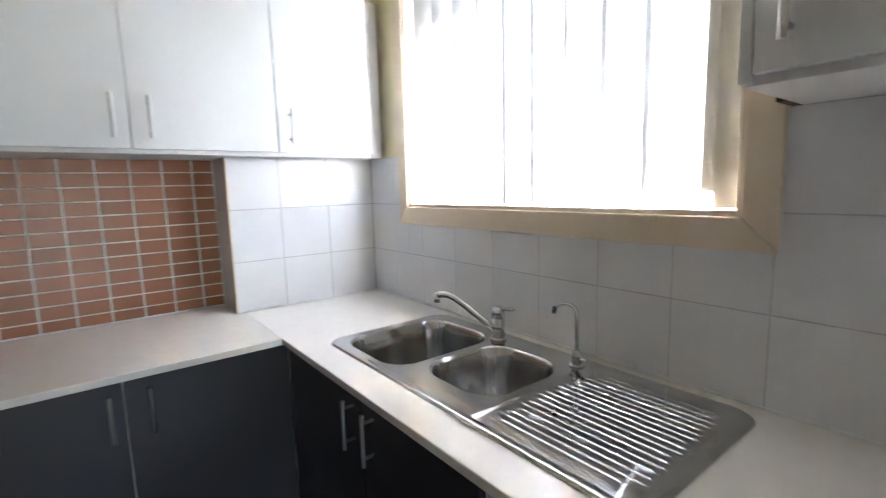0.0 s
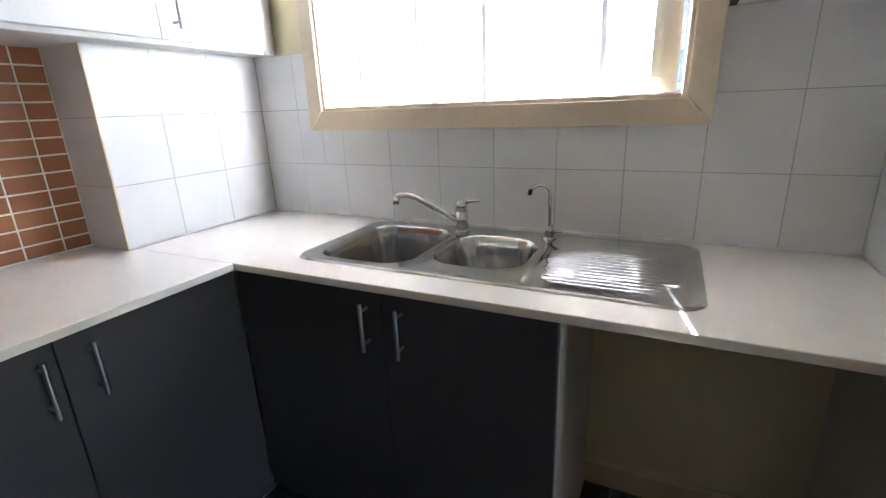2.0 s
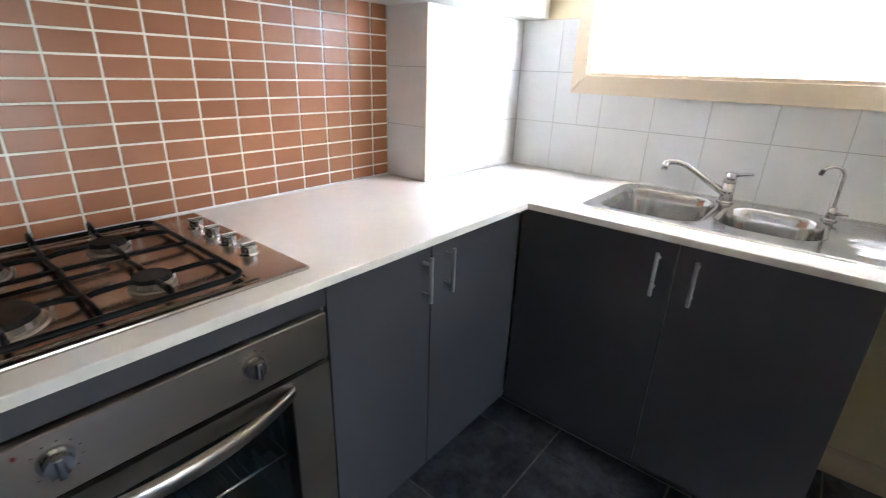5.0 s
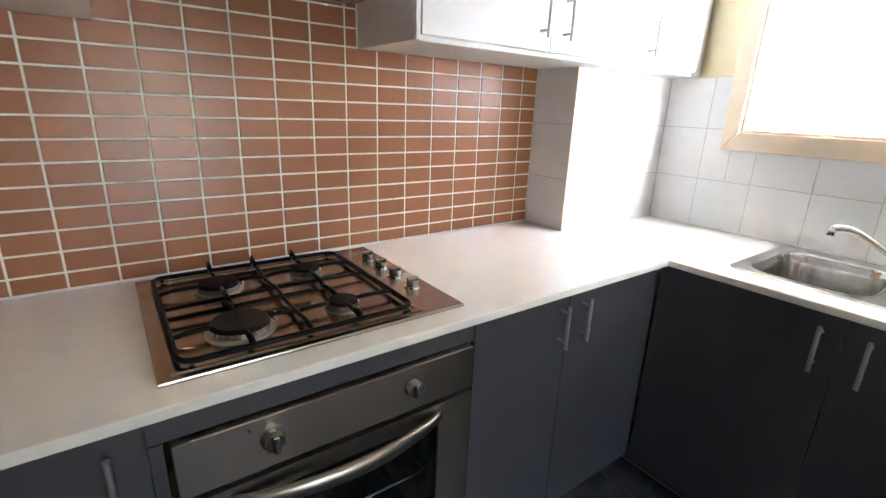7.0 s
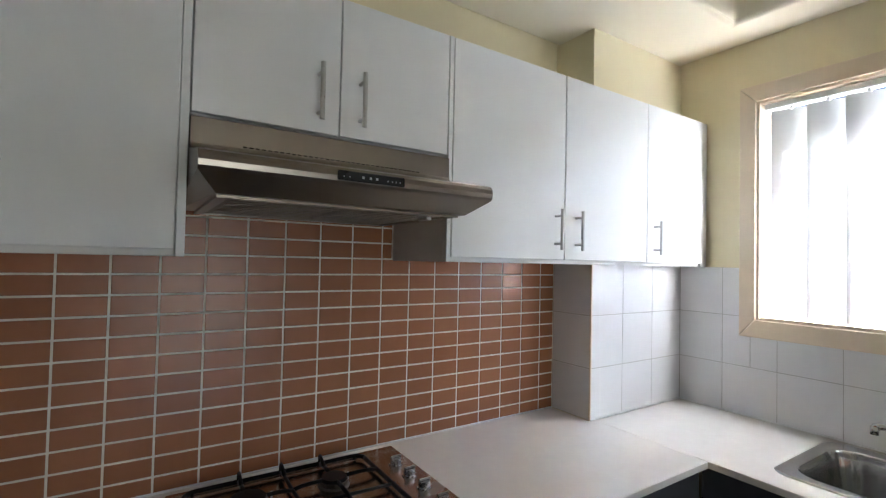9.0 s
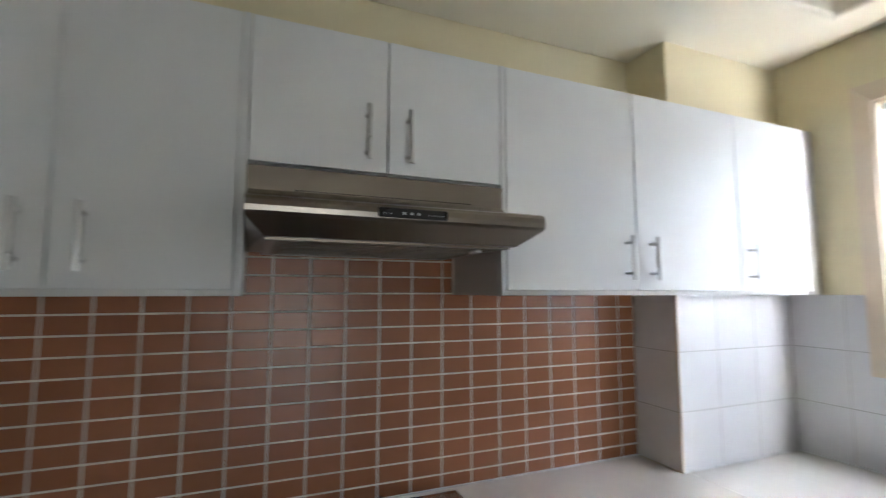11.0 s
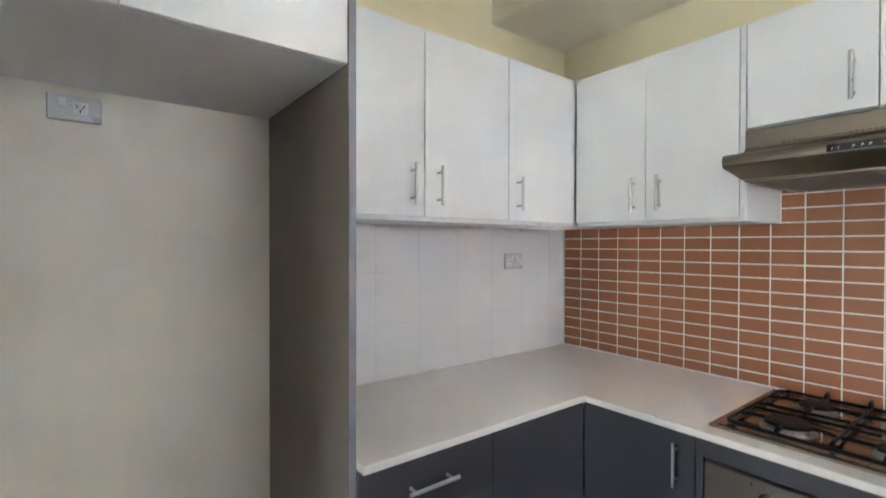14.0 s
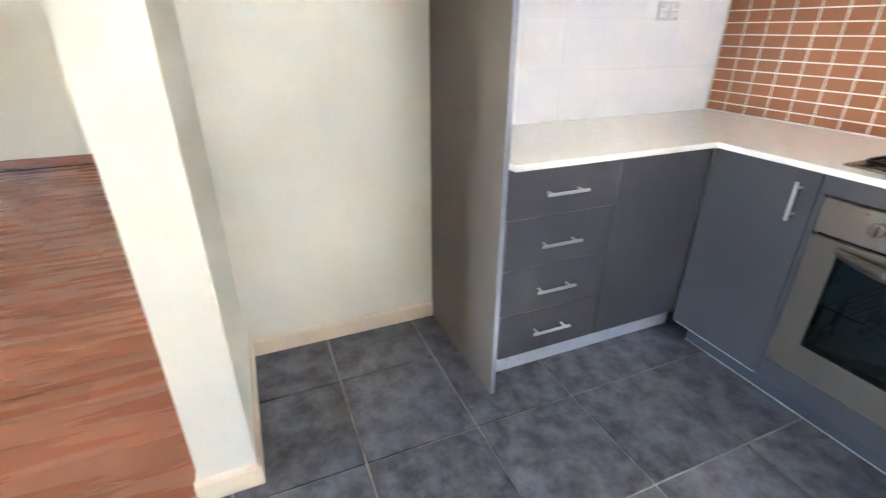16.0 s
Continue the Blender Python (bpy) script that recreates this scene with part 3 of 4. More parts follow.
# dark strip that paints the shade between cabinet and architrave
structure("trim_gap_shade", box(1.30, E_WALL, 0.6525, 0.6680, 1.487, 1.500), M_DARK, "dark strip standing in for shade in the gap beside the architrave", "gap")

# Base cabinets
BF, BB, NF, EF, WFB = 0.876, 0.114, 1.842, 0.838, -0.983
cab = thing("base_cabinet", (0.42, 2.0, 0.0), "charcoal two-door base cabinet between oven and corner", "cabinet", "charcoal base cabinets")
part("body", box(0.049, 0.870, NF + 0.019, N_WALL - 0.03, 0.10, 0.8785), M_WCARC, cab)
door_n(cab, 0.050, 0.388, BB, BF, NF, M_GREY, hx=0.354, hz=0.776)
door_n(cab, 0.388, 0.836, BB, BF, NF, M_GREY, hx=0.446, hz=0.777)
part("kickboard", box(0.049, 0.944, 1.930, 1.945, 0.0, 0.110, 0.001), M_KICK_D, cab)

cab = thing("sink_cabinet", (1.1, 1.36, 0.0), "charcoal two-door cabinet under the sink", "cabinet", "charcoal base cabinets")
part("side_panel", box(EF + 0.0185, E_WALL - 0.005, 0.925, 0.941, 0.0, 0.8785, 0.001), M_WCARC, cab, "pale grey end panel")
part("back", box(EF + 0.0185, EF + 0.0240, 0.9415, 1.84, 0.11, 0.66), M_WCARC, cab)
door_x(cab, 0.925, 1.350, BB, BF, EF, -1, M_GREY, hy=1.295, hz=0.777)
door_x(cab, 1.350, 1.838, BB, BF, EF, -1, M_GREY, hy=1.394, hz=0.777)
part("kickboard", box(0.945, 0.960, 0.9415, 1.929, 0.0, 0.110, 0.001), M_KICK_D, cab)

cab = thing("oven_cabinet", (-0.28, 2.0, 0.0), "charcoal oven housing below the hob", "cabinet", "charcoal base cabinets")
part("top_rail", box(-0.608, 0.048, NF, NF + 0.017, 0.8125, BF, 0.001), M_GREY, cab)
part("side_rail", box(-0.608, -0.5875, NF, NF + 0.017, BB, 0.8115, 0.001), M_GREY, cab)
part("bottom_rail", box(-0.5865, 0.048, NF, NF + 0.017, BB, 0.2085, 0.001), M_GREY, cab)
part("kickboard", box(-0.960, 0.048, 1.930, 1.945, 0.0, 0.110, 0.001), M_KICK_D, cab)

cab = thing("base_cabinet", (-0.79, 2.0, 0.0), "charcoal single-door base cabinet beside the oven", "cabinet", "charcoal base cabinets")
part("body", box(-0.98, -0.610, NF + 0.019, N_WALL - 0.03, 0.10, 0.8785), M_WCARC, cab)
door_n(cab, -0.984, -0.609, BB, BF, NF, M_GREY, hx=-0.658, hz=0.770)

cab = thing("drawer_cabinet", (-1.25, 1.37, 0.0), "charcoal cabinet with four drawers and a blank corner panel", "cabinet", "charcoal base cabinets")
part("body", box(W_WALL + 0.03, WFB - 0.019, 0.9665, 2.30, 0.155, 0.8785), M_WCARC, cab)
for z0, z1, hz in ((0.708, BF, 0.790), (0.525, 0.708, 0.610), (0.342, 0.525, 0.433), (0.158, 0.342, 0.258)):
    door_x(cab, 0.9670, 1.403, z0, z1, WFB, 1, M_GREY, hy=1.174, hz=hz, name="drawer", along=(0, 1, 0), length=0.158)
part("corner_panel", box(WFB - 0.017, WFB, 1.4046, 1.836, 0.1596, BF - 0.0016, 0.001), M_GREY, cab)
part("kickboard", box(-1.105, -1.090, 0.9665, 1.945, 0.0, 0.154, 0.001), M_KICK, cab, "brushed silver kickboard")

structure("trim_kick_seal", cells([-0.96, 0.9405, 0.9445], [0.9415, 1.9255, 1.9295], lambda i, j: j == 1 or i == 1, 0.0002, 0.0035), M_GROUT_W, "pale sealant line at the kickboards", "sealant")

# Benchtop
bx, by = [W_WALL + 0.001, -0.950, 0.778, 0.805, 0.925, 1.322, E_WALL - 0.001], [NIB + 0.001, 0.686, 0.9660, 1.652, 1.800, PILLAR_Y - 0.001, N_WALL - 0.001]


def in_bench(i, j):
    cx, cy = (bx[i] + bx[i + 1]) / 2, (by[j] + by[j + 1]) / 2
    if 0.925 < cx < 1.322 and 0.686 < cy < 1.652:
        return False
    return (cx < -0.95 and cy > 0.9660) or (cy > 1.80 and cx < 0.778) or (cx > 0.805 and cy < 2.219) or (0.778 < cx < 0.805 and 1.8 < cy < 2.219)


bench = thing("benchtop", (0.0, 2.0, 0.879), "off-white engineered stone benchtop in a U shape", "benchtop")
for east in (False, True):
    bm = cells([x - 0.0004 if x == 0.805 and not east else x for x in bx], by, lambda i, j: in_bench(i, j) and (bx[i] > 0.80) == east, 0.879, 0.900)
    slab = part("slab", bm, M_BENCH, bench, "window-side slab with the sink cut-out" if east else "")
    bv = slab.modifiers.new("eased_edges", "BEVEL")
    bv.width, bv.segments, bv.limit_method, bv.angle_limit = 0.0022 if not east else 0.0026, 2, "ANGLE", radians(50)
seal = bmesh.new()
for b in ((W_WALL, 0.779, N_WALL - 0.005, N_WALL), (W_WALL, W_WALL + 0.005, 0.9665, N_WALL - 0.005), (0.779, E_WALL - 0.005, PILLAR_Y - 0.005, PILLAR_Y),
          (E_WALL - 0.005, E_WALL, NIB, PILLAR_Y), (0.815, E_WALL - 0.005, NIB, NIB + 0.005)):
    box(*b, 0.9002, 0.9055, 0.0012, seal)
structure("trim_silicone", seal, M_SWITCH, "white silicone bead along the bench", "sealant")


# Sink
SX0, SX1, SY0, SY1 = 0.894, 1.346, 0.666, 1.678


def rr(x, y, x0, x1, y0, y1, r):
    """Distance inside a rounded rectangle (negative outside)."""
    qx, qy = abs(x - (x0 + x1) / 2) - (x1 - x0) / 2 + r, abs(y - (y0 + y1) / 2) - (y1 - y0) / 2 + r
    return r - math.hypot(max(qx, 0), max(qy, 0)) - min(max(qx, qy), 0)


def smooth(a, b, t):
    t = min(1, max(0, (t - a) / (b - a)))
    return t * t * (3 - 2 * t)


BOWL_A, BOWL_B = (0.935, 1.292, 1.345, 1.638, 0.075), (0.985, 1.262, 1.060, 1.314, 0.085)


def drain_left(x):
    return 1.022 - 0.075 * abs((x - 1.12) / 0.19) ** 1.5 * 0.35


def sink_height(x, y):
    h = 0.9012 + 0.0050 * smooth(0.0, 0.007, rr(x, y, SX0, SX1, SY0, SY1, 0.055))
    h -= 0.0028 * smooth(0.012, 0.026, rr(x, y, SX0, SX1, SY0, SY1, 0.055)) * (1 if y < 1.03 else 0.4)
    for (x0, x1, y0, y1, r), depth in ((BOWL_A, 0.165), (BOWL_B, 0.135)):
        d = rr(x, y, x0, x1, y0, y1, r)
        if d > -0.004:
            h -= 0.003 * smooth(-0.004, 0.002, d) + depth * smooth(0.0, 0.030, d) + 0.006 * smooth(0.03, 0.12, d)
    d = min(rr(x, y, SX0 + 0.045, SX1 - 0.045, 0.702, 1.040, 0.05), (drain_left(x) - y) * 0.9)
    if d > 0:
        lane = (x - 0.938) / 0.0205
        stag = smooth(0.0, 0.012, d - 0.012 * (0.5 + 0.5 * math.sin(lane * 2.1)))
        h += 0.0014 * stag * max(0.0, math.cos(2 * math.pi * lane)) ** 8 - 0.0008 * stag
    return h


def sink_zone(x, y):
    if rr(x, y, *BOWL_A) > 0.002:
        return "bowl"
    if rr(x, y, *BOWL_B) > 0.002:
        return "small_bowl"
    return "drainer" if y < 1.024 and 0.93 < x < 1.31 and y > 0.700 else "rim"


sink = thing("sink", (1.12, 1.165, 0.90), "stainless steel inset sink with two bowls and ribbed drainer", "sink")
nx, ny = 361, 180
zones = {k: bmesh.new() for k in ("rim", "bowl", "small_bowl", "drainer")}
zv = {k: {} for k in zones}
gx = [SX0 + (SX1 - SX0) * i / (nx - 1) for i in range(nx)]
gy = [SY0 + (SY1 - SY0) * j / (ny - 1) for j in range(ny)]


def sink_vert(zone, i, j):
    if (i, j) not in zv[zone]:
        x, y = gx[i], gy[j]
        if rr(x, y, SX0, SX1, SY0, SY1, 0.055) < 0:
            cx, cy = min(max(x, SX0 + 0.055), SX1 - 0.055), min(max(y, SY0 + 0.055), SY1 - 0.055)
            v = Vector((x - cx, y - cy)).normalized() * 0.055
            x, y = cx + v.x, cy + v.y
        zv[zone][i, j] = zones[zone].verts.new((x, y, sink_height(x, y)))
    return zv[zone][i, j]


for i in range(nx - 1):
    for j in range(ny - 1):
        x, y = (gx[i] + gx[i + 1]) / 2, (gy[j] + gy[j + 1]) / 2
        if rr(x, y, SX0, SX1, SY0, SY1, 0.055) < -0.003:
            continue
        zone = sink_zone(x, y)
        zones[zone].faces.new([sink_vert(zone, *q) for q in ((i, j), (i + 1, j), (i + 1, j + 1), (i, j + 1))])
for zone, bm in zones.items():
    part(zone, bm, M_SINK, sink, "", True)
for (cx, cy), z in (((1.115, 1.492), 0.7345), ((1.125, 1.182), 0.7645)):
    bm = rod(bmesh.new(), (cx, cy, z - 0.006), (cx, cy, z), 0.040, seg=28)
    rod(bm, (cx, cy, z), (cx, cy, z + 0.006), 0.022, 0.018, seg=20)
    part("waste", bm, M_CHROME, sink, "round chrome basket waste")

# Taps
tap = thing("mixer_tap", (1.290, 1.333, 0.905), "chrome sink mixer with a long swivel spout", "tap")
bm = rod(bmesh.new(), (1.290, 1.333, 0.904), (1.290, 1.333, 0.912), 0.027, 0.025, seg=28)
rod(bm, (1.290, 1.333, 0.912), (1.290, 1.333, 0.972), 0.0205, 0.0200, seg=28)
part("body", bm, M_CHROME, tap, "", True)
bm = rod(bmesh.new(), (1.290, 1.333, 0.973), (1.289, 1.333, 1.004), 0.0212, 0.0165, seg=28)
tube(bm, [(1.288, 1.325, 0.996), (1.292, 1.300, 1.002), (1.296, 1.272, 1.005)], 0.006, 10, [0.0075, 0.006, 0.0045])
part("lever", bm, M_CHROME, tap, "", True)
bm = bmesh.new()
tube(bm, [(1.288, 1.330, 0.930), (1.276, 1.358, 0.947), (1.262, 1.392, 0.970), (1.245, 1.430, 0.997), (1.232, 1.462, 1.017), (1.222, 1.486, 1.025), (1.212, 1.508, 1.024), (1.205, 1.522, 1.018)],
     0.010, 14, [0.0125, 0.0115, 0.0105, 0.010, 0.010, 0.0105, 0.011, 0.0112])
rod(bm, (1.206, 1.519, 1.022), (1.205, 1.520, 0.998), 0.0115, 0.0110, seg=18)
part("spout", bm, M_CHROME, tap, "", True)

tap = thing("filter_tap", (1.290, 1.056, 0.905), "small chrome gooseneck filter tap with a black tip", "tap")
bm = rod(bmesh.new(), (1.290, 1.056, 0.904), (1.290, 1.056, 0.911), 0.021, 0.020, seg=26)
rod(bm, (1.290, 1.056, 0.911), (1.290, 1.056, 0.944), 0.0135, 0.0105, seg=22)
part("base", bm, M_CHROME, tap, "", True)
bm = bmesh.new()
arc = [(1.290, 1.056, 0.944), (1.290, 1.056, 1.000), (1.289, 1.056, 1.038)]
arc += [(1.289 - 0.010 * (1 - math.cos(a)), 1.056 + 0.026 * (1 - math.cos(a)), 1.038 + 0.024 * math.sin(a)) for a in [radians(20 * k) for k in range(1, 9)]]
tube(bm, arc, 0.0052, 12)
part("neck", bm, M_CHROME, tap, "", True)
tip = Vector(arc[-1])
bm = rod(bmesh.new(), tip + Vector((0, 0, 0.004)), tip + Vector((-0.002, 0.004, -0.012)), 0.0066, 0.0060, seg=14)
part("tip", bm, M_BLACK, tap, "black rubber tip", True)
bm = bmesh.new()
tube(bm, [(1.284, 1.046, 0.926), (1.278, 1.030, 0.930), (1.274, 1.018, 0.931)], 0.004, 8, [0.0055, 0.004, 0.0035])
part("lever", bm, M_CHROME, tap, "", True)

# Hob
hob = thing("gas_hob", (-0.277, 2.12, 0.90), "four-burner stainless gas hob with black trivets", "hob")
HX0, HX1, HY0, HY1 = -0.582, 0.026, 1.856, 2.372
part("tray", box(HX0, HX1, HY0, HY1, 0.9005, 0.908, 0.003, seg=2), M_HOB, hob, "polished stainless tray")
pan = cells([-0.562, -0.548, -0.088, -0.074], [1.874, 1.888, 2.338, 2.352], lambda i, j: not (i == 1 and j == 1), 0.9085, 0.9105)
part("pan_rim", pan, M_HOB, hob)
for nm, cx, cy, r in (("burner", -0.424, 2.216, 0.045), ("burner", -0.215, 2.219, 0.034), ("burner", -0.429, 1.984, 0.056), ("burner", -0.219, 1.977, 0.033)):
    bm = rod(bmesh.new(), (cx, cy, 0.9085), (cx, cy, 0.912), r * 1.18, r * 1.12, seg=36)
    rod(bm, (cx, cy, 0.912), (cx, cy, 0.923), r * 0.98, r * 0.95, seg=36)
    for k in range(24):
        a = 2 * math.pi * k / 24
        box(cx + r * 0.97 * math.cos(a) - 0.0018, cx + r * 0.97 * math.cos(a) + 0.0018, cy + r * 0.97 * math.sin(a) - 0.0018, cy + r * 0.97 * math.sin(a) + 0.0018, 0.914, 0.922, 0, bm)
    bn = part(nm, bm, M_STEEL, hob, "aluminium burner ring")
    bm = rod(bmesh.new(), (cx, cy, 0.9235), (cx, cy, 0.931), r, r * 0.90, seg=36)
    part("cap", bm, M_BURNER, bn, "black enamel burner cap")
    bm = rod(bmesh.new(), (cx + r * 1.25, cy + 0.012, 0.9085), (cx + r * 1.25, cy + 0.012, 0.926), 0.0025, seg=8)
    part("igniter", bm, M_SWITCH, bn, "white ceramic igniter")


def trivet(x0, x1, y0, y1, centres):
    """One iron trivet: a rounded frame on feet with fingers over its two burners."""
    t = bmesh.new()
    z, r, c = 0.920, 0.0058, 0.028
    ring = []
    for cx, cy, a0 in ((x1 - c, y1 - c, 0), (x0 + c, y1 - c, 90), (x0 + c, y0 + c, 180), (x1 - c, y0 + c, 270)):
        for k in range(5):
            a = radians(a0 + 22.5 * k)
            ring.append((cx + c * math.cos(a), cy + c * math.sin(a), z))
    tube(t, ring + [ring[0]], r, 8)
    for fx, fy in ((x0 + 0.02, y0 + 0.004), (x1 - 0.02, y0 + 0.004), (x0 + 0.02, y1 - 0.004), (x1 - 0.02, y1 - 0.004)):
        rod(t, (fx, fy, 0.9105), (fx, fy, z), 0.0050, seg=8)
    for cx, cy in centres:
        for dx, dy in ((1, 0), (-1, 0), (0, 1), (0, -1)):
            ex = (x1 if dx > 0 else x0) if dx else cx
            ey = (y1 if dy > 0 else y0) if dy else cy
            if dx and abs(ex - cx) > 0.16 or dy and abs(ey - cy) > 0.20:
                ex, ey = cx + dx * 0.105, cy + dy * 0.118
            ix, iy = cx + dx * 0.022, cy + dy * 0.022
            tube(t, [(ex, ey, z), (ex + (ix - ex) * 0.25, ey + (iy - ey) * 0.25, z + 0.005), (ex + (ix - ex) * 0.5, ey + (iy - ey) * 0.5, z + 0.006), (ix, iy, z + 0.006)], 0.0052, 8)
    return t


tv = trivet(-0.548, -0.094, 1.884, 2.332, [(-0.424, 2.216), (-0.215, 2.219), (-0.429, 1.984), (-0.219, 1.977)])
tube(tv, [(-0.320, 1.886, 0.920), (-0.320, 1.93, 0.926), (-0.320, 2.00, 0.920), (-0.320, 2.06, 0.920), (-0.320, 2.11, 0.928), (-0.320, 2.17, 0.920), (-0.320, 2.24, 0.920), (-0.320, 2.30, 0.926), (-0.320, 2.338, 0.920)], 0.0048, 8)
tube(tv, [(-0.550, 2.125, 0.920), (-0.34, 2.125, 0.924), (-0.30, 2.125, 0.924), (-0.088, 2.125, 0.920)], 0.0046, 8)
tube(tv, [(-0.550, 2.072, 0.920), (-0.34, 2.072, 0.924), (-0.255, 2.072, 0.924)], 0.0046, 8)
for fx in (-0.424, -0.320, -0.215):
    tube(tv, [(fx, 2.330, 0.919), (fx, 2.334, 0.930), (fx, 2.331, 0.941), (fx, 2.318, 0.936), (fx, 2.290, 0.926)], 0.0048, 8)
for fx in (-0.429, -0.219):
    tube(tv, [(fx, 1.886, 0.919), (fx, 1.890, 0.929), (fx, 1.903, 0.931), (fx, 1.930, 0.926)], 0.0048, 8)
part("trivet", tv, M_IRON, hob, "black enamelled iron trivet", True)
for cy in (2.249, 2.168, 2.090, 2.004):
    bm = rod(bmesh.new(), (-0.022, cy, 0.908), (-0.022, cy, 0.912), 0.021, 0.020, seg=26)
    rod(bm, (-0.022, cy, 0.912), (-0.022, cy, 0.926), 0.0165, 0.0150, seg=26)
    box(-0.0385, -0.0055, cy - 0.004, cy + 0.004, 0.926, 0.9335, 0.0015, bm)
    part("knob", bm, M_CHROME, hob, "chrome gas knob")

# Oven
oven = thing("oven", (-0.276, 2.0, 0.21), "built-in stainless electric oven with dark glass door", "oven")
OX0, OX1, OF = -0.578, 0.036, 1.826
pnl = part("control_panel", box(OX0, OX1, OF, OF + 0.030, 0.701, 0.8095, 0.002), M_STEEL, oven)
part("vent_gap", box(OX0 + 0.004, OX1 - 0.004, OF + 0.012, OF + 0.028, 0.6905, 0.7005), M_BLACK, oven, "black cooling gap")
door = part("door", wall_with_hole("y", OF, OF + 0.024, OX0, OX1, 0.211, 0.690, (-0.497, -0.058, 0.318, 0.650)), M_STEEL, oven, "stainless door frame")
part("glass", box(-0.4965, -0.0585, OF + 0.003, OF + 0.007, 0.3185, 0.6495), M_OVENGLASS, door, "smoked glass window")
seal = wall_with_hole("y", OF + 0.0085, OF + 0.020, -0.4965, -0.0585, 0.3185, 0.6495, (-0.482, -0.073, 0.334, 0.634))
part("glass_border", seal, M_BLACK, door, "black printed border")
cav = bmesh.new()
for b in ((-0.52, -0.035, 2.300, 2.310, 0.26, 0.69), (-0.53, -0.52, 1.852, 2.30, 0.26, 0.69), (-0.035, -0.025, 1.852, 2.30, 0.26, 0.69), (-0.52, -0.035, 1.852, 2.30, 0.25, 0.26), (-0.52, -0.035, 1.852, 2.30, 0.69, 0.70)):
    box(*b, 0, cav)
part("cavity", cav, M_ENAMEL, oven, "dark enamelled cavity")
rack = bmesh.new()
for y in (1.90, 2.25):
    rod(rack, (-0.515, y, 0.445), (-0.04, y, 0.445), 0.0035, seg=8)
for k in range(22):
    x = -0.505 + k * 0.0218
    rod(rack, (x, 1.90, 0.447), (x, 2.25, 0.447), 0.0014, seg=6)
part("rack", rack, M_CHROME, oven, "chrome wire rack")
bm = bmesh.new()
rings = []
for k in range(25):
    s = k / 24 * 2 - 1
    x, y, h = -0.2775 + s * 0.222, OF - 0.004 - 0.040 * (1 - s * s) ** 0.8, 0.013 + 0.008 * (1 - s * s)
    zc = 0.664 - 0.008 * (1 - s * s)
    rings.append([bm.verts.new((x, y + dy, zc + dz)) for dy, dz in ((-0.006, -h * 0.6), (-0.008, 0), (-0.006, h * 0.6), (0, h), (0.006, h * 0.8), (0.006, -h * 0.8), (0, -h))])
for a, b in zip(rings, rings[1:]):
    for k in range(7):
        bm.faces.new((a[k], a[(k + 1) % 7], b[(k + 1) % 7], b[k]))
bm.faces.new(rings[0]), bm.faces.new(rings[-1])
bmesh.ops.recalc_face_normals(bm, faces=bm.faces[:])
part("handle", bm, M_STEEL, door, "bowed satin metal handle", True)
for cx in (-0.424, -0.130):
    bm = rod(bmesh.new(), (cx, OF, 0.7615), (cx, OF - 0.005, 0.7615), 0.0235, 0.0225, seg=30)
    rod(bm, (cx, OF - 0.005, 0.7615), (cx, OF - 0.020, 0.7615), 0.0185, 0.0170, seg=30)
    box(cx - 0.0048, cx + 0.0048, OF - 0.028, OF - 0.019, 0.7440, 0.7790, 0.002, bm)
    kn = part("knob", bm, M_CHROME, pnl, "chrome oven knob")
    ticks = bmesh.new()
    for k in range(10):
        a = radians(-50 + 31 * k)
        px, pz = cx + 0.031 * math.sin(a), 0.7615 + 0.031 * math.cos(a)
        box(px - 0.0016, px + 0.0016, OF - 0.0008, OF - 0.0002, pz - 0.0006, pz + 0.0006, 0, ticks)
    part("dial_marks", ticks, M_BLACK, pnl, "small dark dial marks")
part("indicator", rod(bmesh.new(), (-0.463, OF + 0.001, 0.793), (-0.463, OF - 0.002, 0.793), 0.0030, seg=14), M_RED, pnl, "tiny red indicator")

# Rangehood
hood = thing("rangehood", (-0.3, 2.41, 1.60), "stainless steel slim rangehood with push-button strip", "rangehood")
prof = [(N_WALL - 0.002, 1.603), (1.938, 1.600), (1.897, 1.634), (1.8915, 1.640), (1.890, 1.650), (1.8915, 1.660), (1.897, 1.667), (1.910, 1.672), (1.985, 1.684), (2.028, 1.698), (2.036, 1.704), (2.040, 1.712), (2.040, 1.764), (N_WALL - 0.002, 1.764)]
bm = extrude_profile([(y if y > 2.3 else y + 0.030 if y < 2.0 else y + 0.050, z) for y, z in prof], "x", -0.5765, 0.0470)
for v in bm.verts:
    if v.co.y > 2.05 and v.co.z > 1.69 or v.co.y > 2.2:
        v.co.x = -0.5765 if v.co.x < -0.3 else 0.0335
    elif v.co.z < 1.61:
        v.co.x += 0.034 if v.co.x < -0.3 else -0.046
shell = part("shell", bm, M_HOOD, hood, "brushed stainless canopy")
bm = cells([-0.540, -0.520, -0.032, -0.012], [1.980, 1.996, 2.375, 2.395], lambda i, j: not (i == 1 and j == 1), 1.5945, 1.5995)
part("underside_frame", bm, M_HOOD, hood)
for x0, x1 in ((-0.519, -0.277), (-0.275, -0.033)):
    f = part("filter", box(x0, x1, 1.997, 2.374, 1.5965, 1.5995), M_FILTER, hood, "greasy aluminium mesh filter")
    bm = bmesh.new()
    for k in range(10):
        y = 2.010 + k * 0.038
        box(x0 + 0.012, x1 - 0.012, y, y + 0.003, 1.5950, 1.5963, 0, bm)
    part("rib", bm, M_FILTER, f)
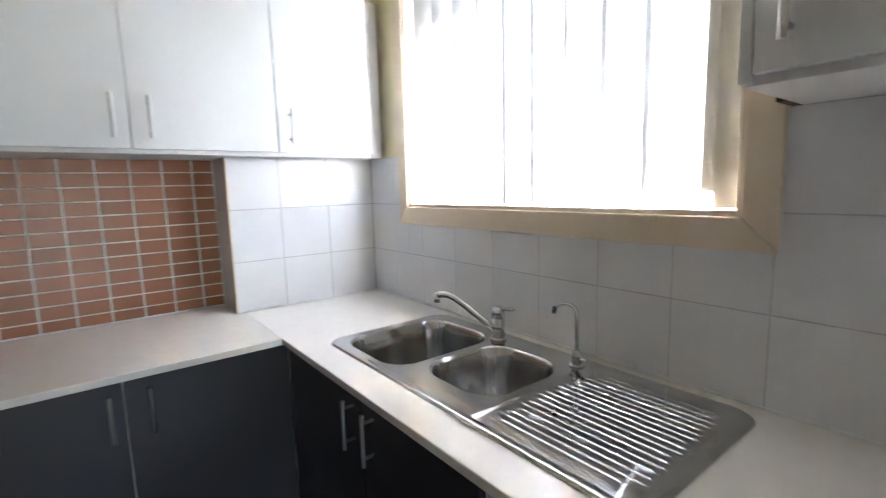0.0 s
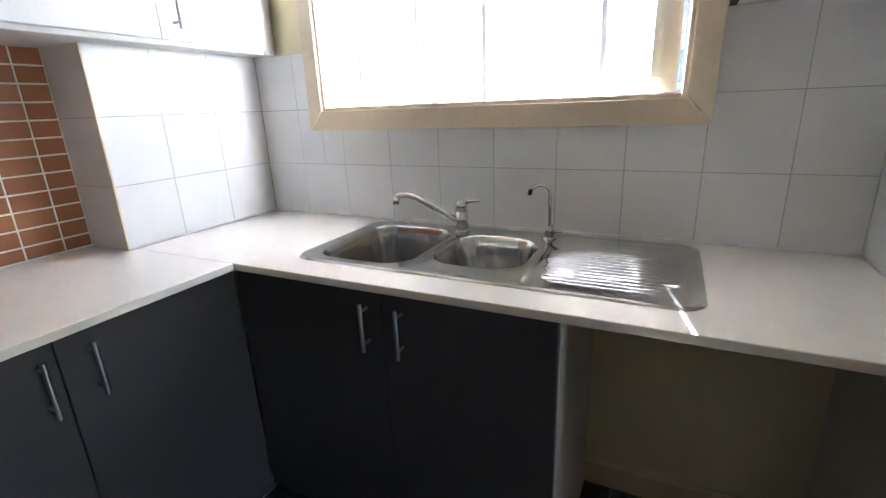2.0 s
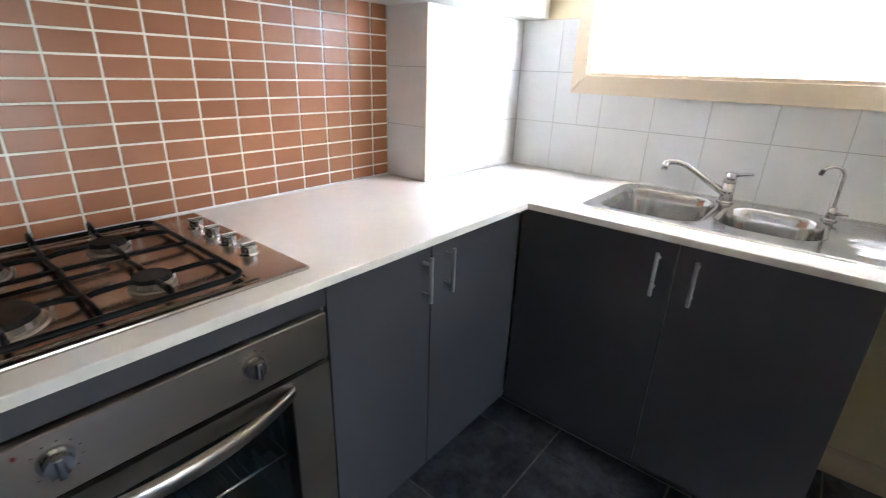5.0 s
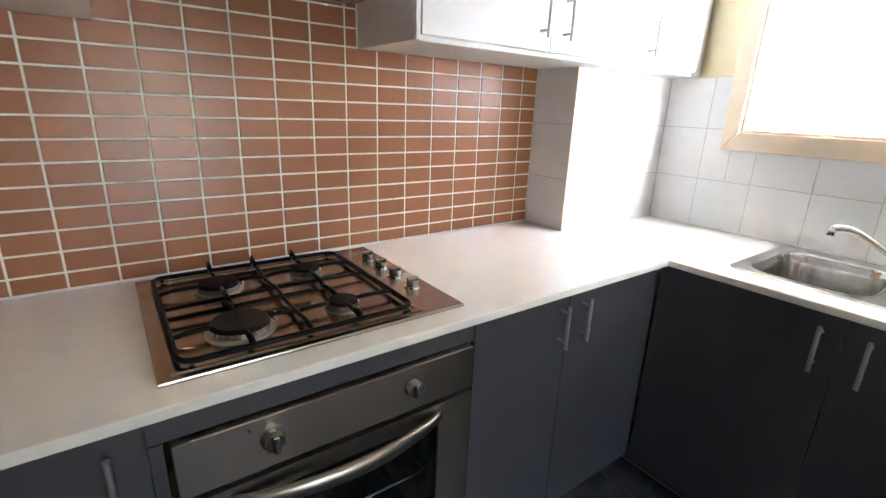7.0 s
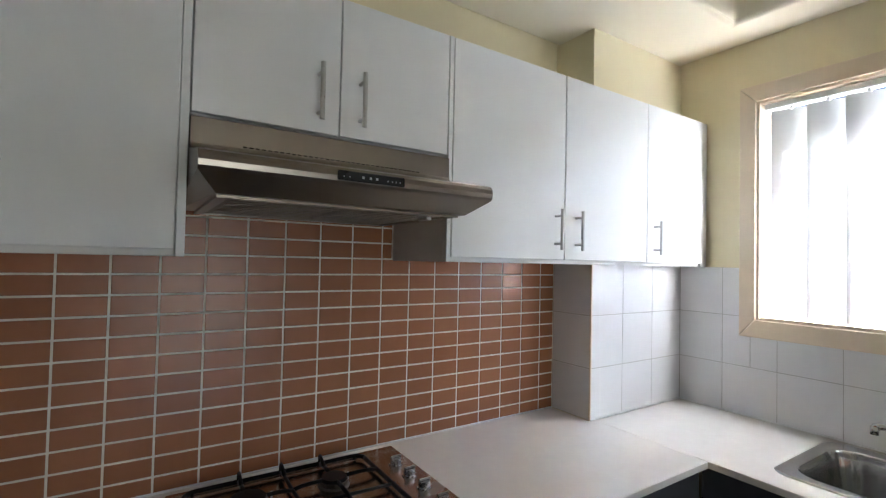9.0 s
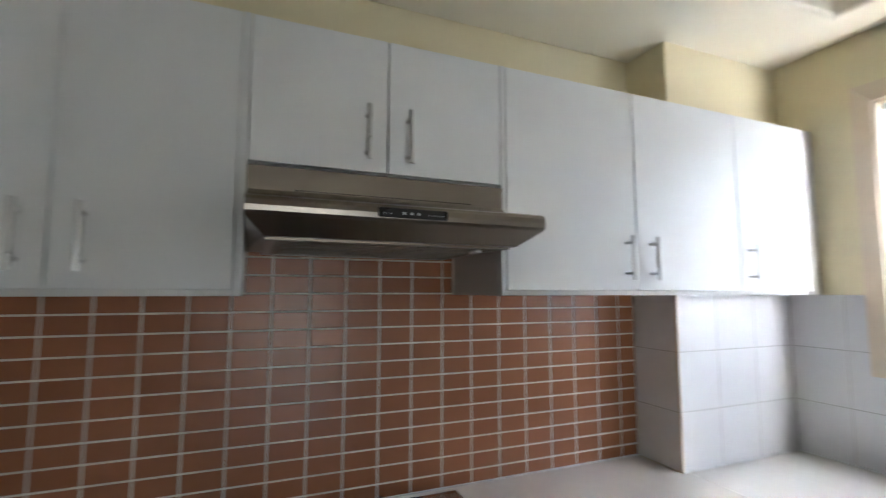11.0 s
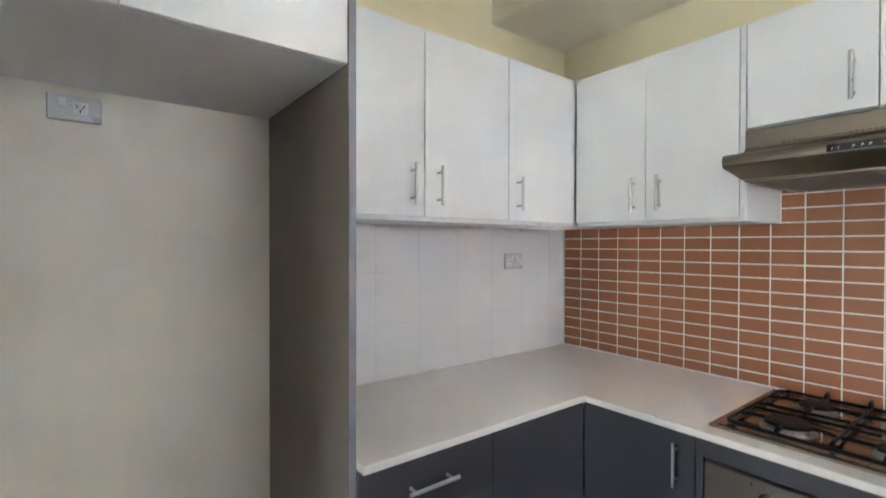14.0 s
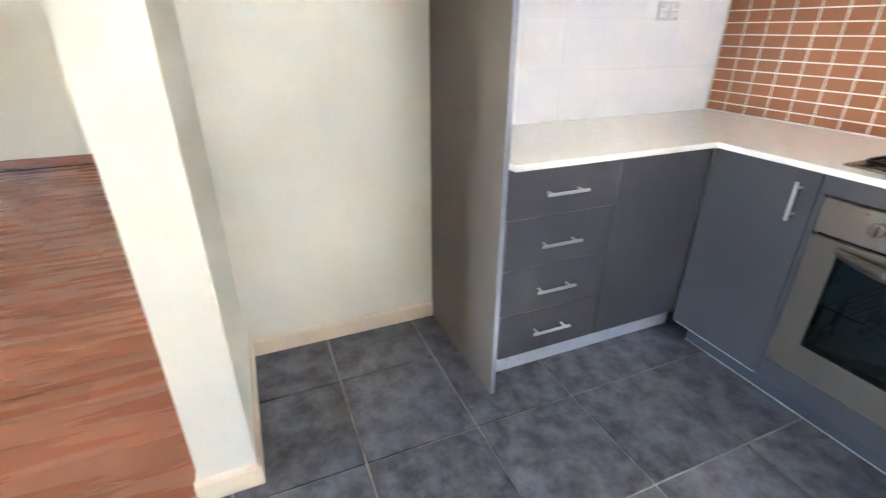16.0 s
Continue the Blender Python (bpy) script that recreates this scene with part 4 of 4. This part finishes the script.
part("lamp_cover", box(-0.082, -0.066, 2.012, 2.052, 1.586, 1.5945, 0.002), M_SWITCH, hood, "small white lamp clip")
bm = box(-0.338, -0.192, 1.9170, 1.9215, 1.6415, 1.6605, 0.0018)
strip = part("button_strip", bm, M_BLACK, hood, "black push-button strip")
for k, x in enumerate((-0.362, -0.350, -0.322, -0.306, -0.292, -0.268, -0.258, -0.249, -0.240)):
    w = 0.0024 if 2 <= k <= 4 else 0.0011
    part("button", box(x + 0.036 - w, x + 0.036 + w, 1.9162, 1.9168, 1.6480, 1.6480 + 2 * w), M_MARK, strip, "pale button symbol")
bm = bmesh.new()
for k in range(34):
    x = -0.480 + k * 0.0125
    box(x, x + 0.008, 2.0892, 2.0900, 1.7140, 1.7162, 0, bm)
part("vent_slots", bm, M_BLACK, shell, "row of dark vent slots")


# Power points
def power_point(at, turn, w, h, label, rockers, sockets):
    """A plate in its own axes (x along the wall, y up, z out), with rockers and socket pins."""
    g = thing("power_point", at, label, "power point", "power points")
    m = turn.to_3x3()

    def add(nm, bmx, mat, par, lab=""):
        bmesh.ops.transform(bmx, matrix=Matrix.Translation(at) @ m.to_4x4(), verts=bmx.verts)
        return part(nm, bmx, mat, par, lab)
    plate = add("plate", box(-w / 2, w / 2, -h / 2, h / 2, 0.0005, 0.011, 0.003), M_PLATE, g, "silver plastic plate")
    for rx in rockers:
        add("rocker", box(rx - 0.008, rx + 0.008, h * 0.02, h * 0.34, 0.0112, 0.0150, 0.0012), M_SWITCH, plate, "white rocker switch")
    for sx, sy in sockets:
        add("socket_face", box(sx - 0.017, sx + 0.017, sy - 0.017, sy + 0.017, 0.0111, 0.0130, 0.0012), M_SWITCH, plate, "pale socket face")
        pins = bmesh.new()
        for px, tilt in ((-0.007, 30), (0.007, -30)):
            q = box(-0.001, 0.001, -0.0045, 0.0045, 0.0131, 0.0136)
            bmesh.ops.transform(q, matrix=pose(sx + px, sy + 0.005, 0, 0, 0, tilt), verts=q.verts)
            join(pins, q)
        box(sx - 0.001, sx + 0.001, sy - 0.012, sy - 0.003, 0.0131, 0.0136, 0, pins)
        add("pin_slots", pins, M_BLACK, plate, "dark pin slots")
    return g


power_point(Vector((W_WALL, 2.036, 1.336)), FACE_E(0), 0.116, 0.074, "silver double power point on the white tiles", (-0.014, 0.014), ((-0.034, -0.008), (0.034, -0.008)))
power_point(Vector((ALCOVE, 0.438, 1.773)), FACE_E(0), 0.116, 0.070, "silver single power point in the fridge alcove", (-0.026,), ((0.012, 0.0),))
power_point(Vector((0.996, NIB, 1.319)), FACE_N(0), 0.130, 0.074, "silver double power point beside the window", (-0.012, 0.012), ((-0.038, -0.006), (0.038, -0.006)))

# Tiles and boards, last
grout = part("grout", box(W_WALL, 0.779, N_WALL + 0.0016, N_WALL + 0.0078, 0.9, 1.66), M_GROUT_B, wall_north)
b_us = steps(W_WALL + 0.001, 0.7785, 0.703, 0.1008)
b_vs = steps(0.9005, 1.492, 0.943, 0.0498)
tiles(wall_north, "tile", FACE_S(N_WALL + 0.0060), b_us, b_vs, 0.0052, 0.0060, 0.0012, M_BTILE, uneven=0.00005)
hood_us = [-0.5775] + [u for u in b_us if -0.56 < u < 0.02] + [0.034]
tiles(wall_north, "tile", FACE_S(N_WALL + 0.0060), hood_us, [1.4908, 1.5406, 1.5904, 1.615], 0.0052, 0.0060, 0.0012, M_BTILE, uneven=0.00005)

TG, TT, TB = 0.0022, 0.0062, 0.0010
part("grout", box(0.7868, E_WALL, PILLAR_Y + 0.0008, PILLAR_Y + 0.0078, 0.9, 1.490), M_GROUT_W, wall_pillar)
part("grout_side", box(0.7798, 0.7868, PILLAR_Y + 0.0008, N_WALL + 0.001, 0.9, 1.490), M_GROUT_W, wall_pillar)
w_vs = [0.9005, 1.094, 1.293, 1.489]
tiles(wall_pillar, "tile", FACE_S(PILLAR_Y + 0.0062), [0.782, 0.972, 1.172, E_WALL - 0.001], w_vs, TG, TT, TB, M_WTILE, uneven=0.00006)
tiles(wall_pillar, "tile", FACE_W(0.7852), [-N_WALL, -PILLAR_Y - 0.003], w_vs, TG, TT, TB, M_WTILE)
part("corner_trim", box(0.7765, 0.7835, PILLAR_Y - 0.003, PILLAR_Y + 0.004, 0.9005, 1.489, 0.002, seg=2), M_TRIM, wall_pillar, "cream tile edge trim")

e_us = [NIB, 0.488, 0.680, 0.873, 1.064, 1.260, 1.454, 1.644, 1.842, 1.935, 2.040, PILLAR_Y]
part("grout", box(E_WALL + 0.0012, E_WALL + 0.0078, NIB, PILLAR_Y + 0.0078, 0.8, 1.219), M_GROUT_W, wall_east)
part("grout_right", box(E_WALL + 0.0012, E_WALL + 0.0078, NIB, 0.715, 1.2191, 1.4875), M_GROUT_W, wall_east)
part("grout_left", box(E_WALL + 0.0012, E_WALL + 0.0078, 1.935, PILLAR_Y + 0.0078, 1.2191, 1.4875), M_GROUT_W, wall_east)
neg = lambda cuts: [-c for c in reversed(cuts)]
FW = FACE_W(E_WALL + 0.0062)
low = [u for u in e_us if u != 1.935]
tiles(wall_east, "tile", FW, neg(low), [0.9005, 1.093], TG, TT, TB, M_WTILE, uneven=0.00006)
tiles(wall_east, "tile", FW, neg([0.680, 0.873, 1.064, 1.260, 1.454, 1.644, 1.842, 1.935]), [1.093, 1.250], TG, TT, TB, M_WTILE, uneven=0.00006)
tiles(wall_east, "tile", FW, neg([NIB, 0.488, 0.680]), [1.093, 1.2925, 1.4875], TG, TT, TB, M_WTILE, uneven=0.00006)
tiles(wall_east, "tile", FW, neg([1.935, 2.040, PILLAR_Y]), [1.093, 1.2925, 1.4875], TG, TT, TB, M_WTILE, uneven=0.00006)

part("grout", box(0.7705, E_WALL, NIB - 0.0078, NIB - 0.0012, 0.8, 1.490), M_GROUT_W, wall_nib)
tiles(wall_nib, "tile", FACE_N(NIB - 0.0062), neg([0.7705, 0.802, 1.001, 1.200, E_WALL - 0.001]), [0.9005, 1.102, 1.300, 1.490], TG, TT, TB, M_WTILE, uneven=0.00006)
part("corner_trim", box(0.7675, 0.7715, NIB - 0.008, NIB + 0.001, 0.9005, 1.490, 0.0015), M_TRIM, wall_nib, "cream tile edge trim")

part("grout", box(W_WALL - 0.0078, W_WALL - 0.0012, ALC_Y, N_WALL + 0.001, 0.9, 1.4895), M_GROUT_P, wall_west)
tiles(wall_west, "tile", FACE_E(W_WALL - 0.0062), [0.9665, 1.115, 1.313, 1.510, 1.707, 1.904, 2.101, 2.298, N_WALL], [0.9005, 1.107, 1.306, 1.489], TG * 0.8, TT, TB, M_WTILE, uneven=0.00012)

UP = Matrix.Translation((0, 0, -0.008))
tiles(floor, "tile", UP, steps(ALCOVE, 1.393, -0.8655, 0.4165), steps(P_S + 0.001, 2.05, 0.4345, 0.4000), 0.0062, 0.0072, 0.0014, M_FLOOR, uneven=0.0002)
for k in range(38):
    x1 = -0.10 - k * 0.142
    if x1 - 0.142 < -5.6:
        break
    off = random.uniform(0, 1.1)
    tiles(living, "board", UP, [x1 - 0.142, x1], [y for y in steps(-4.19, P_S - 0.001, P_S - off, 1.21)], 0.0012, 0.008, 0.0008, M_WOOD)
tiles(living, "board", UP, steps(-0.10, 1.59, -0.10, 0.142), [-4.19, -3.1, -2.0, -1.0, P_S - 0.001], 0.0012, 0.008, 0.0008, M_WOOD)
